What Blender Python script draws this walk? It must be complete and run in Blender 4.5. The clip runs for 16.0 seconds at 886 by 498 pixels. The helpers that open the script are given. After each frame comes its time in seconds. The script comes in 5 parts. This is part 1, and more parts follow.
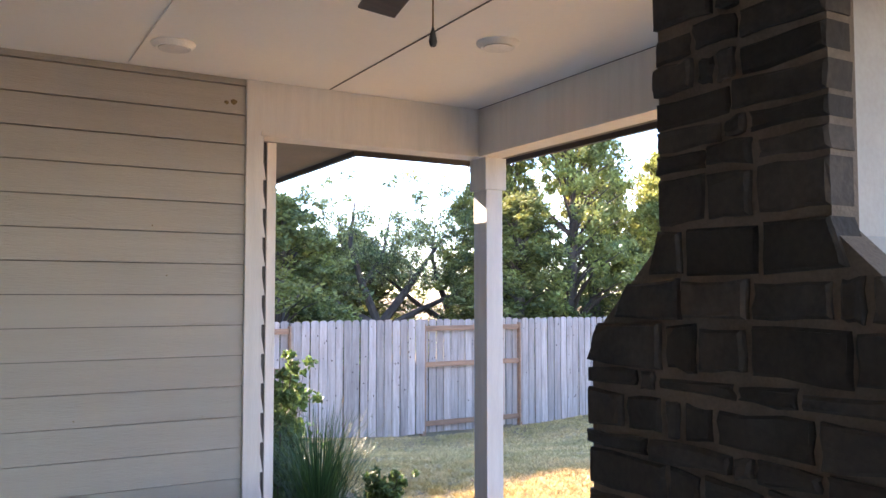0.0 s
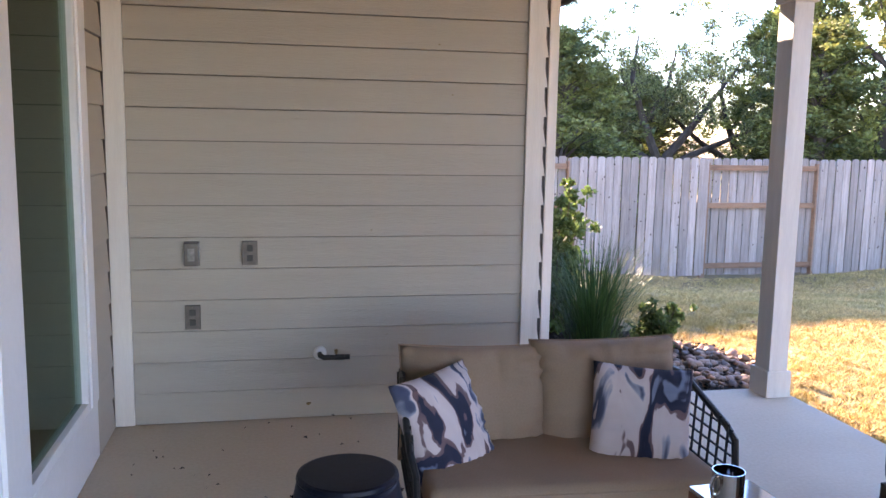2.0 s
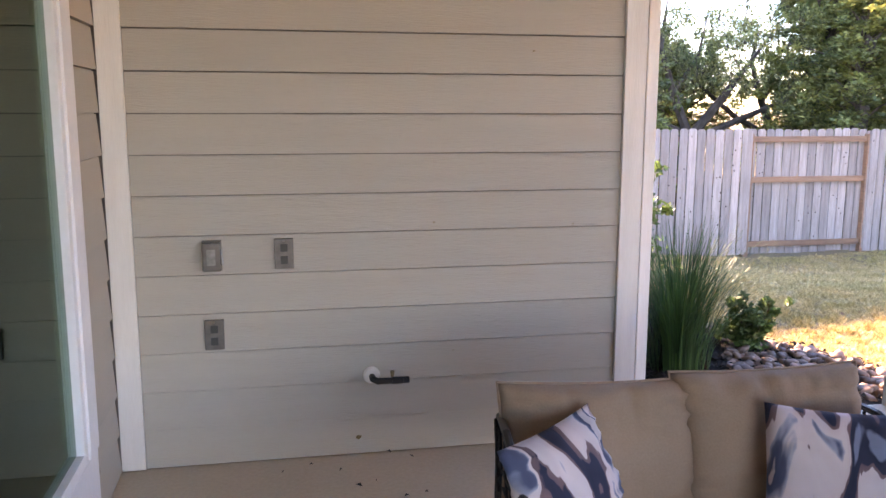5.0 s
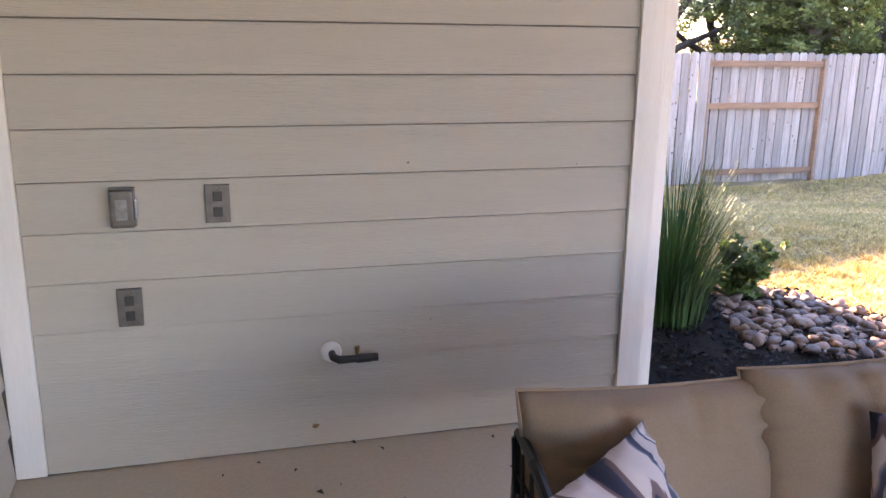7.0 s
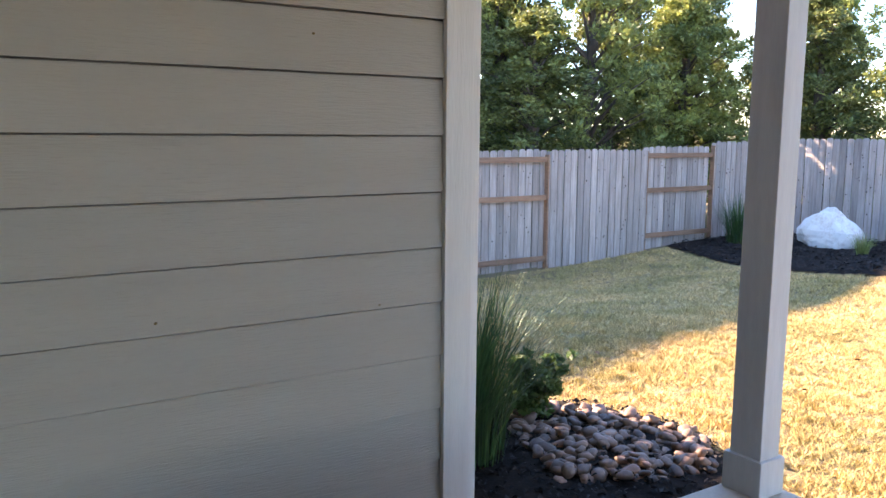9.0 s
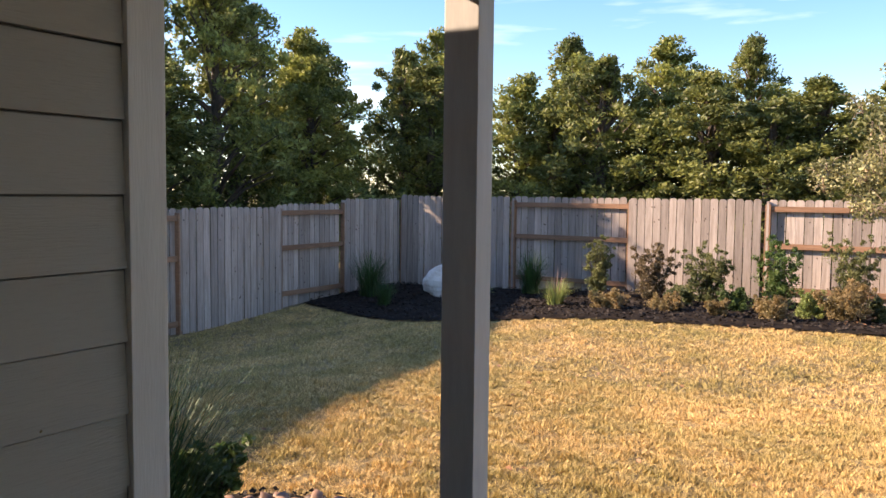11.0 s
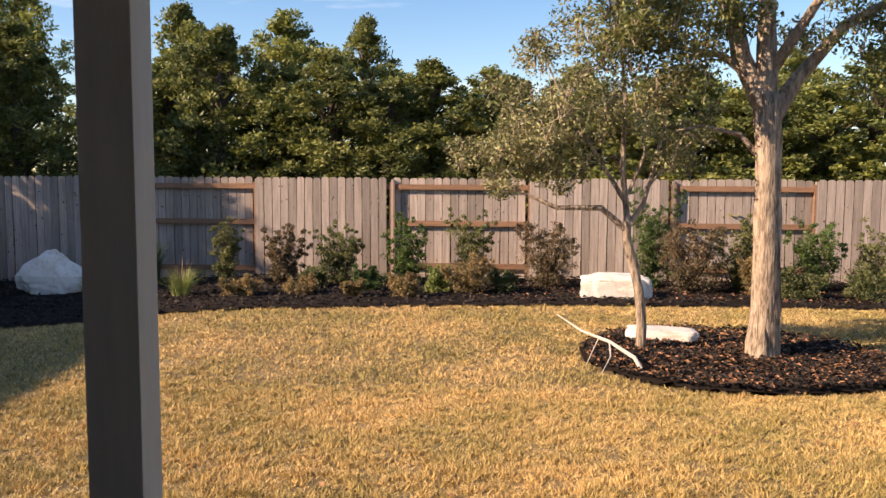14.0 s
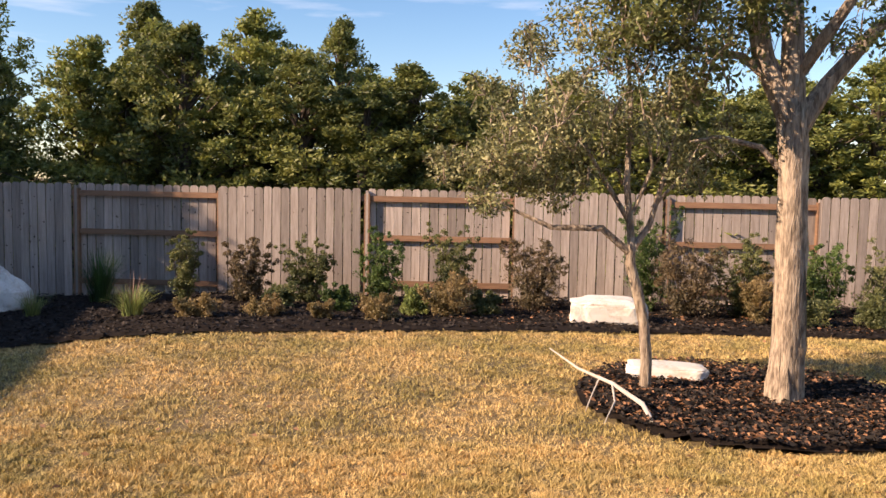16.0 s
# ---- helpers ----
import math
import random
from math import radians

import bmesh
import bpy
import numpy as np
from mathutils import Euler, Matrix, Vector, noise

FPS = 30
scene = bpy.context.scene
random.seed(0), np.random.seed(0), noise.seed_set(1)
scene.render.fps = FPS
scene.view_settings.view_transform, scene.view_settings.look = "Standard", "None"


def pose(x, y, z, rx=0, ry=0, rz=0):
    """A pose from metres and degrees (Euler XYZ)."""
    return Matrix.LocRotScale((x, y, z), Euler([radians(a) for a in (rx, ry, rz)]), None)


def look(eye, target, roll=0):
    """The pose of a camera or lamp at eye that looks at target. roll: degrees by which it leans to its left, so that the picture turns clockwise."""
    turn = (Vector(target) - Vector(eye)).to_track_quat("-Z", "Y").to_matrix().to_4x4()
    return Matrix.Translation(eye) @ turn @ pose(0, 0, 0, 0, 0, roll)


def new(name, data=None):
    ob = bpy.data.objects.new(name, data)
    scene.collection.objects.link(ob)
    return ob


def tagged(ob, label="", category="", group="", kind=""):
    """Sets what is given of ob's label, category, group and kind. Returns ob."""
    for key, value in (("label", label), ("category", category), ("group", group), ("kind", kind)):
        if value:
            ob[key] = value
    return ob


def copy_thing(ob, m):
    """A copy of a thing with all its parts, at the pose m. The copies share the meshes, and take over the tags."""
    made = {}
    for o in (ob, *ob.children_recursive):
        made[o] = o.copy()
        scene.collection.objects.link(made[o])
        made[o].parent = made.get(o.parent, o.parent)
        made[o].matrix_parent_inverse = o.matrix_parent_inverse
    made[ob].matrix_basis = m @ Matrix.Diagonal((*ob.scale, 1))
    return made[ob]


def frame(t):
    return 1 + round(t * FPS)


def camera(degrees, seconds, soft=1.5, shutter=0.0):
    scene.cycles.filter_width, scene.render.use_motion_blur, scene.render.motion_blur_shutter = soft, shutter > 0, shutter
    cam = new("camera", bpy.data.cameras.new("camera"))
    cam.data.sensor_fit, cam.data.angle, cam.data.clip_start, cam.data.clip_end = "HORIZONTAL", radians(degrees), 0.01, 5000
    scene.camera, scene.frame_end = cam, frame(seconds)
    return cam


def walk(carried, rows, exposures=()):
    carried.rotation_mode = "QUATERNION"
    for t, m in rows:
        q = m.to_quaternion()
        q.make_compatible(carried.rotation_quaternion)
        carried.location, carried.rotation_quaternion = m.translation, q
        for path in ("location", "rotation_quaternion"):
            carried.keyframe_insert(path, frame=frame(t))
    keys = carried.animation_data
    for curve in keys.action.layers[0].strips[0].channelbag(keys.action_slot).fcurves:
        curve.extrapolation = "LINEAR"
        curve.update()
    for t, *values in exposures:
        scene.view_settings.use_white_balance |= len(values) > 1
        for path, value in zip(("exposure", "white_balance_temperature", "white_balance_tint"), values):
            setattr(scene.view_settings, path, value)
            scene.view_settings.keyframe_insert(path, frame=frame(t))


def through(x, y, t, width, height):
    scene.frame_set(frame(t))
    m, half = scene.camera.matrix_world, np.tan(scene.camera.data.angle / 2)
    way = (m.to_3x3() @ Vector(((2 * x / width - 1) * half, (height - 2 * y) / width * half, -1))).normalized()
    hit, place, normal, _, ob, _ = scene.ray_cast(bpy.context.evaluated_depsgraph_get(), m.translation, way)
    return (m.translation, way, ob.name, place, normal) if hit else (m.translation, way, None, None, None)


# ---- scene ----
cam = camera(55.8, 16.0)
PATH = [
    (0, (0.155, 1.62, 1.523), (1.153, 3.349, 1.634), 0.0),
    (0.5, (0.152, 1.618, 1.521), (0.972, 3.442, 1.557), 1.0),
    (1, (0.17, 1.604, 1.476), (0.828, 3.492, 1.42), 0.6),
    (1.5, (0.171, 1.618, 1.456), (0.692, 3.542, 1.293), 0.7),
    (2, (0.157, 1.681, 1.429), (0.548, 3.623, 1.156), 1.0),
    (2.5, (0.118, 1.762, 1.421), (0.424, 3.708, 1.075), 1.0),
    (3, (0.051, 1.871, 1.414), (0.322, 3.819, 1.053), 1.0),
    (3.5, (0.04, 2.034, 1.401), (0.275, 3.99, 1.056), 2.1),
    (4, (0.062, 2.252, 1.402), (0.263, 4.213, 1.065), 1.6),
    (4.5, (0.056, 2.386, 1.394), (0.321, 4.34, 1.06), 0.1),
    (4.7, (0.037, 2.45, 1.394), (0.374, 4.395, 1.074), -0.0),
    (6.8, (0.048, 3.129, 1.34), (0.487, 5.015, 0.838), 0.9),
    (7, (0.036, 3.218, 1.353), (0.547, 5.085, 0.85), 0.8),
    (7.5, (0.071, 3.382, 1.354), (0.773, 5.2, 0.904), -0.2),
    (8, (0.119, 3.581, 1.379), (0.89, 5.39, 1.011), 1.3),
    (8.5, (0.144, 3.719, 1.382), (0.967, 5.515, 1.074), 1.3),
    (9, (0.141, 3.881, 1.387), (1.232, 5.534, 1.109), 0.5),
    (9.5, (0.155, 4.041, 1.387), (1.498, 5.504, 1.149), 0.5),
    (10, (0.227, 4.206, 1.393), (1.741, 5.503, 1.23), 0.4),
    (10.2, (0.269, 4.253, 1.396), (1.827, 5.499, 1.249), 0.2),
    (12.3, (0.24, 4.521, 1.373), (2.149, 5.094, 1.214), 1.0),
    (12.5, (0.283, 4.589, 1.385), (2.216, 5.075, 1.225), 0.5),
    (13, (0.445, 4.722, 1.38), (2.424, 4.958, 1.213), 0.0),
    (13.5, (0.646, 4.802, 1.383), (2.635, 4.911, 1.207), 0.3),
    (14, (0.913, 4.858, 1.401), (2.897, 5.026, 1.221), 0.3),
    (14.5, (1.134, 4.905, 1.386), (3.107, 5.168, 1.191), 1.1),
    (15, (1.412, 4.96, 1.391), (3.384, 5.235, 1.207), 1.3),
    (15.5, (1.686, 4.978, 1.382), (3.665, 5.19, 1.192), 1.2),
    (16, (1.951, 4.954, 1.429), (3.941, 5.069, 1.273), 1.1),
]
EXPOSURES = [(0, 3.4, 6550, 28), (1.5, 3.38, 6850, 30), (2.2, 3.38, 7000, 33), (3, 3.62, 7500, 37), (4.7, 3.65, 7550, 37), (7, 3.8, 7500, 36), (8, 3.52, 7300, 35), (9, 2.95, 6600, 22), (9.5, 2.4, 6350, 14), (10.2, 1.9, 6650, 18), (12.3, 0.97, 7250, 22), (16, 0.83, 7300, 23)]
walk(cam, [(t, look(eye, target, roll)) for t, eye, target, roll in PATH], EXPOSURES)

# ---- light ----
SUN = Vector((-0.84, 2.0, 1.15)).normalized()
world = bpy.data.worlds.new("world")
scene.world = world
world.use_nodes = True
wn = world.node_tree.nodes
wl = world.node_tree.links
wn.clear()
sky = wn.new("ShaderNodeTexSky")
sky.sky_type = "NISHITA"
sky.sun_disc = False
sky.sun_elevation = math.asin(SUN.z)
sky.sun_rotation = math.atan2(SUN.x, SUN.y)
sky.air_density, sky.dust_density, sky.ozone_density = 1.0, 0.1, 3.0
bg = wn.new("ShaderNodeBackground")
bg.inputs[1].default_value = 0.11
wo = wn.new("ShaderNodeOutputWorld")
tcw = wn.new("ShaderNodeTexCoord")
mpw = wn.new("ShaderNodeMapping")
mpw.inputs["Scale"].default_value = (1.0, 2.2, 16.0)
nzw = wn.new("ShaderNodeTexNoise")
nzw.inputs["Scale"].default_value = 1.6
nzw.inputs["Detail"].default_value = 6
rmw = wn.new("ShaderNodeValToRGB")
rmw.color_ramp.elements[0].position, rmw.color_ramp.elements[1].position = 0.52, 0.78
rmw.color_ramp.elements[0].color, rmw.color_ramp.elements[1].color = (0, 0, 0, 1), (0.75, 0.75, 0.75, 1)
mxw = wn.new("ShaderNodeMixRGB")
mxw.inputs[2].default_value = (7.0, 7.4, 8.0, 1)
wl.new(tcw.outputs["Generated"], mpw.inputs[0])
wl.new(mpw.outputs[0], nzw.inputs["Vector"])
wl.new(nzw.outputs["Fac"], rmw.inputs[0])
wl.new(rmw.outputs[0], mxw.inputs[0])
hsw = wn.new("ShaderNodeHueSaturation")
hsw.inputs["Saturation"].default_value = 1.2
wl.new(sky.outputs[0], hsw.inputs["Color"])
wl.new(hsw.outputs[0], mxw.inputs[1])
wl.new(mxw.outputs[0], bg.inputs[0])
wl.new(bg.outputs[0], wo.inputs[0])

sun_data = bpy.data.lights.new("sun", "SUN")
sun_data.energy, sun_data.angle, sun_data.color = 5.0, radians(0.5), (1.0, 0.83, 0.62)
sun = new("sun", sun_data)
sun.matrix_world = look(SUN * 50, (0, 0, 0))


# ---- materials ----
def material(name, base, second=None, scale=6.0, stretch=(1, 1, 1), rough=0.7, metal=0.0, bump=0.0, fine=60.0,
             ramp=(0.35, 0.65), vary=0.0, island=0.0, spec=None, coat=0.0):
    """A surface in two scales of noise: broad colour variation and a finer grain with relief."""
    m = bpy.data.materials.new(name)
    m.use_nodes = True
    n, l = m.node_tree.nodes, m.node_tree.links
    b = n["Principled BSDF"]
    b.inputs["Roughness"].default_value, b.inputs["Metallic"].default_value = rough, metal
    if spec is not None:
        b.inputs["Specular IOR Level"].default_value = spec
    b.inputs["Coat Weight"].default_value = coat
    second = second or tuple(c * 0.8 for c in base)
    tc = n.new("ShaderNodeTexCoord")
    mp = n.new("ShaderNodeMapping")
    mp.inputs["Scale"].default_value = stretch
    l.new(tc.outputs["Object"], mp.inputs[0])
    vec = mp.outputs[0]
    info = n.new("ShaderNodeObjectInfo")
    if vary:
        add = n.new("ShaderNodeVectorMath")
        mul = n.new("ShaderNodeVectorMath")
        mul.operation = "SCALE"
        mul.inputs[0].default_value = (37, 19, 53)
        l.new(info.outputs["Random"], mul.inputs["Scale"])
        l.new(vec, add.inputs[0])
        l.new(mul.outputs[0], add.inputs[1])
        vec = add.outputs[0]
    a = n.new("ShaderNodeTexNoise")
    a.inputs["Scale"].default_value, a.inputs["Detail"].default_value = scale, 5
    l.new(vec, a.inputs["Vector"])
    f = n.new("ShaderNodeTexNoise")
    f.inputs["Scale"].default_value, f.inputs["Detail"].default_value = fine, 4
    l.new(vec, f.inputs["Vector"])
    r = n.new("ShaderNodeValToRGB")
    r.color_ramp.elements[0].position, r.color_ramp.elements[1].position = ramp
    r.color_ramp.elements[0].color, r.color_ramp.elements[1].color = (*second, 1), (*base, 1)
    mixf = n.new("ShaderNodeMath")
    mixf.operation = "MULTIPLY_ADD"
    mixf.inputs[1].default_value = 0.35
    l.new(f.outputs["Fac"], mixf.inputs[0])
    sc = n.new("ShaderNodeMath")
    sc.operation = "MULTIPLY"
    sc.inputs[1].default_value = 0.65
    l.new(a.outputs["Fac"], sc.inputs[0])
    l.new(sc.outputs[0], mixf.inputs[2])
    l.new(mixf.outputs[0], r.inputs[0])
    colour = r.outputs[0]
    if vary or island:
        h = n.new("ShaderNodeHueSaturation")
        rng = n.new("ShaderNodeMapRange")
        span = vary or island
        rng.inputs["To Min"].default_value, rng.inputs["To Max"].default_value = 1 - span, 1 + span
        if vary:
            l.new(info.outputs["Random"], rng.inputs[0])
        else:
            geo = n.new("ShaderNodeNewGeometry")
            l.new(geo.outputs["Random Per Island"], rng.inputs[0])
        l.new(rng.outputs[0], h.inputs["Value"])
        l.new(colour, h.inputs["Color"])
        colour = h.outputs[0]
    l.new(colour, b.inputs["Base Color"])
    if bump:
        bp = n.new("ShaderNodeBump")
        bp.inputs["Strength"].default_value, bp.inputs["Distance"].default_value = min(1, bump), 0.01 * max(1, bump)
        l.new(mixf.outputs[0], bp.inputs["Height"])
        l.new(bp.outputs[0], b.inputs["Normal"])
    return m


def leafy(name, base, second, island=0.35, through=0.35):
    """Leaves: varied from leaf to leaf, with light passing through."""
    m = material(name, base, second, scale=0.9, fine=4, rough=0.55, island=island, ramp=(0.4, 0.6))
    n, l = m.node_tree.nodes, m.node_tree.links
    b = n["Principled BSDF"]
    tr = n.new("ShaderNodeBsdfTranslucent")
    mx = n.new("ShaderNodeMixShader")
    mx.inputs[0].default_value = through
    l.new(b.inputs["Base Color"].links[0].from_socket, tr.inputs[0])
    l.new(b.outputs[0], mx.inputs[1])
    l.new(tr.outputs[0], mx.inputs[2])
    l.new(mx.outputs[0], n["Material Output"].inputs[0])
    return m


M_SIDING = material("painted_siding", (0.43, 0.388, 0.325), (0.405, 0.364, 0.305), scale=1.5, fine=22, stretch=(1, 1, 12), rough=0.55, bump=0.6, vary=0.03)
M_TRIM = material("painted_trim", (0.74, 0.70, 0.65), (0.66, 0.62, 0.57), scale=2, fine=18, stretch=(12, 12, 1), rough=0.5, bump=0.3)
M_POST = material("painted_post", (0.56, 0.54, 0.50), (0.48, 0.46, 0.43), scale=3, fine=20, stretch=(8, 8, 1), rough=0.6, bump=0.15)
M_CEIL = material("painted_ceiling", (0.86, 0.83, 0.78), (0.82, 0.79, 0.74), scale=0.8, fine=40, rough=0.75, bump=0.1)
M_WHITE = material("white_window_frame", (0.80, 0.80, 0.82), (0.72, 0.72, 0.74), scale=2, fine=40, rough=0.35, bump=0.03)
M_SLAB = material("patio_concrete", (0.55, 0.45, 0.335), (0.42, 0.34, 0.25), scale=1.3, fine=60, rough=0.7, bump=0.15, ramp=(0.3, 0.62))
# dark tone puts shade into the colour: eave undersides and gaps between siding laps
M_SHADE_DARK = material("shade_dark_paint", (0.20, 0.18, 0.16), (0.15, 0.14, 0.12), scale=2, fine=30, rough=0.8)
M_FASCIA = material("dark_fascia", (0.06, 0.05, 0.045), rough=0.6)
M_ROOF = material("roof_shingle", (0.10, 0.09, 0.08), (0.05, 0.045, 0.04), scale=3, fine=80, rough=0.95, bump=0.6)
M_STONE = material("chimney_stone", (0.058, 0.046, 0.038), (0.020, 0.0165, 0.014), scale=5, fine=45, rough=0.85, bump=1.0, vary=0.4)
M_MORTAR = material("chimney_mortar", (0.16, 0.125, 0.097), (0.095, 0.075, 0.058), scale=8, fine=90, rough=0.95, bump=0.8)
M_PANEL = material("chimney_side_paint", (0.40, 0.385, 0.36), (0.33, 0.315, 0.295), scale=4, fine=60, rough=0.8, bump=0.25)
M_SOOT = material("firebox_soot", (0.02, 0.02, 0.02), rough=0.95)
M_LAWN = material("lawn_soil", (0.24, 0.17, 0.08), (0.12, 0.09, 0.042), scale=1.1, fine=14, rough=0.95, bump=0.6, ramp=(0.36, 0.6))
M_GRASS = material("dormant_grass", (0.66, 0.455, 0.19), (0.39, 0.305, 0.105), scale=1.1, fine=7, rough=0.7, island=0.58, ramp=(0.4, 0.62))
M_MULCH = material("dark_mulch", (0.030, 0.022, 0.017), (0.012, 0.009, 0.008), scale=12, fine=70, rough=1.0, bump=1.2, spec=0.1)
M_CHIP = material("mulch_chip", (0.035, 0.024, 0.018), (0.012, 0.009, 0.007), scale=20, rough=0.9, island=0.6)
M_LEAFLITTER = material("fallen_leaf", (0.30, 0.15, 0.07), (0.18, 0.08, 0.04), scale=20, rough=0.7, island=0.6)
M_FENCE = material("weathered_cedar", (0.46, 0.385, 0.335), (0.28, 0.225, 0.19), scale=2.5, fine=16, stretch=(9, 9, 0.7), rough=0.85, bump=0.5, vary=0.3)
M_RAIL = material("fence_rail_cedar", (0.34, 0.19, 0.11), (0.22, 0.12, 0.07), scale=3, fine=18, stretch=(1, 1, 8), rough=0.85, bump=0.3, vary=0.15)
M_BARK = material("pale_bark", (0.48, 0.38, 0.285), (0.15, 0.11, 0.08), scale=30, fine=90, stretch=(1, 1, 0.22), rough=0.95, bump=2.5, ramp=(0.38, 0.58))
M_BARK2 = material("dark_bark", (0.14, 0.105, 0.08), (0.06, 0.045, 0.035), scale=8, fine=30, stretch=(1, 1, 0.3), rough=0.9, bump=1.2)
M_DEADWOOD = material("bleached_branch", (0.62, 0.56, 0.50), (0.45, 0.40, 0.34), scale=10, stretch=(1, 1, 0.3), rough=0.8, bump=0.4)
M_LIMESTONE = material("limestone", (0.74, 0.70, 0.64), (0.55, 0.46, 0.37), scale=3.5, fine=25, rough=0.85, bump=0.9, ramp=(0.33, 0.5))
M_RIVER = material("river_rock", (0.29, 0.165, 0.105), (0.11, 0.07, 0.05), scale=9, fine=40, rough=0.6, bump=0.4, vary=0.55)
M_CEDAR = leafy("cedar_leaf", (0.36, 0.37, 0.09), (0.13, 0.16, 0.045))
M_CEDAR_D = leafy("dark_cedar_leaf", (0.27, 0.28, 0.075), (0.085, 0.11, 0.035))
M_OAKLEAF = leafy("live_oak_leaf", (0.33, 0.33, 0.11), (0.10, 0.13, 0.045), island=0.5)
M_SAPLEAF = leafy("sapling_leaf", (0.36, 0.34, 0.16), (0.12, 0.135, 0.05), island=0.6, through=0.25)
M_SHRUB = leafy("shrub_leaf", (0.27, 0.27, 0.10), (0.10, 0.12, 0.045))
M_SHRUBR = leafy("rusty_shrub_leaf", (0.26, 0.18, 0.10), (0.12, 0.10, 0.055))
M_BRIGHTG = leafy("bright_leaf", (0.15, 0.23, 0.06), (0.07, 0.11, 0.03))
M_TAN = leafy("tan_tuft", (0.42, 0.29, 0.14), (0.22, 0.17, 0.07))
M_BLADE = leafy("green_blade", (0.07, 0.14, 0.035), (0.03, 0.07, 0.02), island=0.4)
M_YUCCA = leafy("yellow_blade", (0.38, 0.40, 0.13), (0.2, 0.26, 0.08), island=0.4)
M_SPIKE = leafy("pink_spike", (0.5, 0.33, 0.25), (0.4, 0.26, 0.2))
M_CUSHION = material("tan_cushion", (0.32, 0.228, 0.165), (0.26, 0.183, 0.13), scale=3, fine=160, rough=0.9, bump=0.25)
M_FRAME = material("charcoal_frame", (0.02, 0.022, 0.026), rough=0.4, metal=0.3)
M_ROPE = material("charcoal_rope", (0.03, 0.03, 0.033), (0.015, 0.015, 0.016), scale=80, rough=0.8, bump=0.4)
M_NAVY = material("navy_glaze", (0.010, 0.014, 0.030), (0.005, 0.006, 0.012), scale=6, rough=0.36, bump=0.05, spec=0.15)
M_SILVER = material("mirror_metal", (0.75, 0.75, 0.76), rough=0.08, metal=1.0)
M_COPPER = material("bronze_leg", (0.30, 0.16, 0.09), (0.2, 0.1, 0.06), rough=0.35, metal=0.8)
M_PLATE = material("aged_metal_plate", (0.16, 0.14, 0.125), (0.10, 0.09, 0.08), scale=20, rough=0.45, metal=0.6, bump=0.1)
M_DARK = material("dark_detail", (0.03, 0.028, 0.026), rough=0.5)
M_BRASS = material("old_brass", (0.30, 0.22, 0.10), (0.14, 0.10, 0.06), scale=30, rough=0.45, metal=0.8)
M_FANBLADE = material("fan_blade_wood", (0.12, 0.07, 0.045), (0.07, 0.04, 0.028), scale=4, stretch=(1, 10, 1), rough=0.5)
M_CURTAIN = material("sheer_curtain", (0.45, 0.47, 0.43), (0.34, 0.36, 0.33), scale=3, rough=0.9)
M_ROOM = material("room_paint", (0.40, 0.40, 0.37), rough=0.9)
M_LID = material("clear_lid", (0.34, 0.32, 0.30), (0.2, 0.19, 0.18), scale=30, rough=0.15)
M_LENS = material("lamp_diffuser", (0.75, 0.72, 0.68), rough=0.3)


def pane_material():
    m = bpy.data.materials.new("tinted_glass")
    m.use_nodes = True
    n, l = m.node_tree.nodes, m.node_tree.links
    n.clear()
    out = n.new("ShaderNodeOutputMaterial")
    gl = n.new("ShaderNodeBsdfGlossy")
    gl.inputs["Roughness"].default_value = 0.015
    gl.inputs["Color"].default_value = (0.62, 0.78, 0.68, 1)
    tr = n.new("ShaderNodeBsdfTransparent")
    tr.inputs[0].default_value = (0.24, 0.31, 0.27, 1)
    fr = n.new("ShaderNodeFresnel")
    fr.inputs[0].default_value = 1.9
    mx = n.new("ShaderNodeMixShader")
    l.new(fr.outputs[0], mx.inputs[0])
    l.new(tr.outputs[0], mx.inputs[1])
    l.new(gl.outputs[0], mx.inputs[2])
    l.new(mx.outputs[0], out.inputs[0])
    return m


M_GLASS = pane_material()


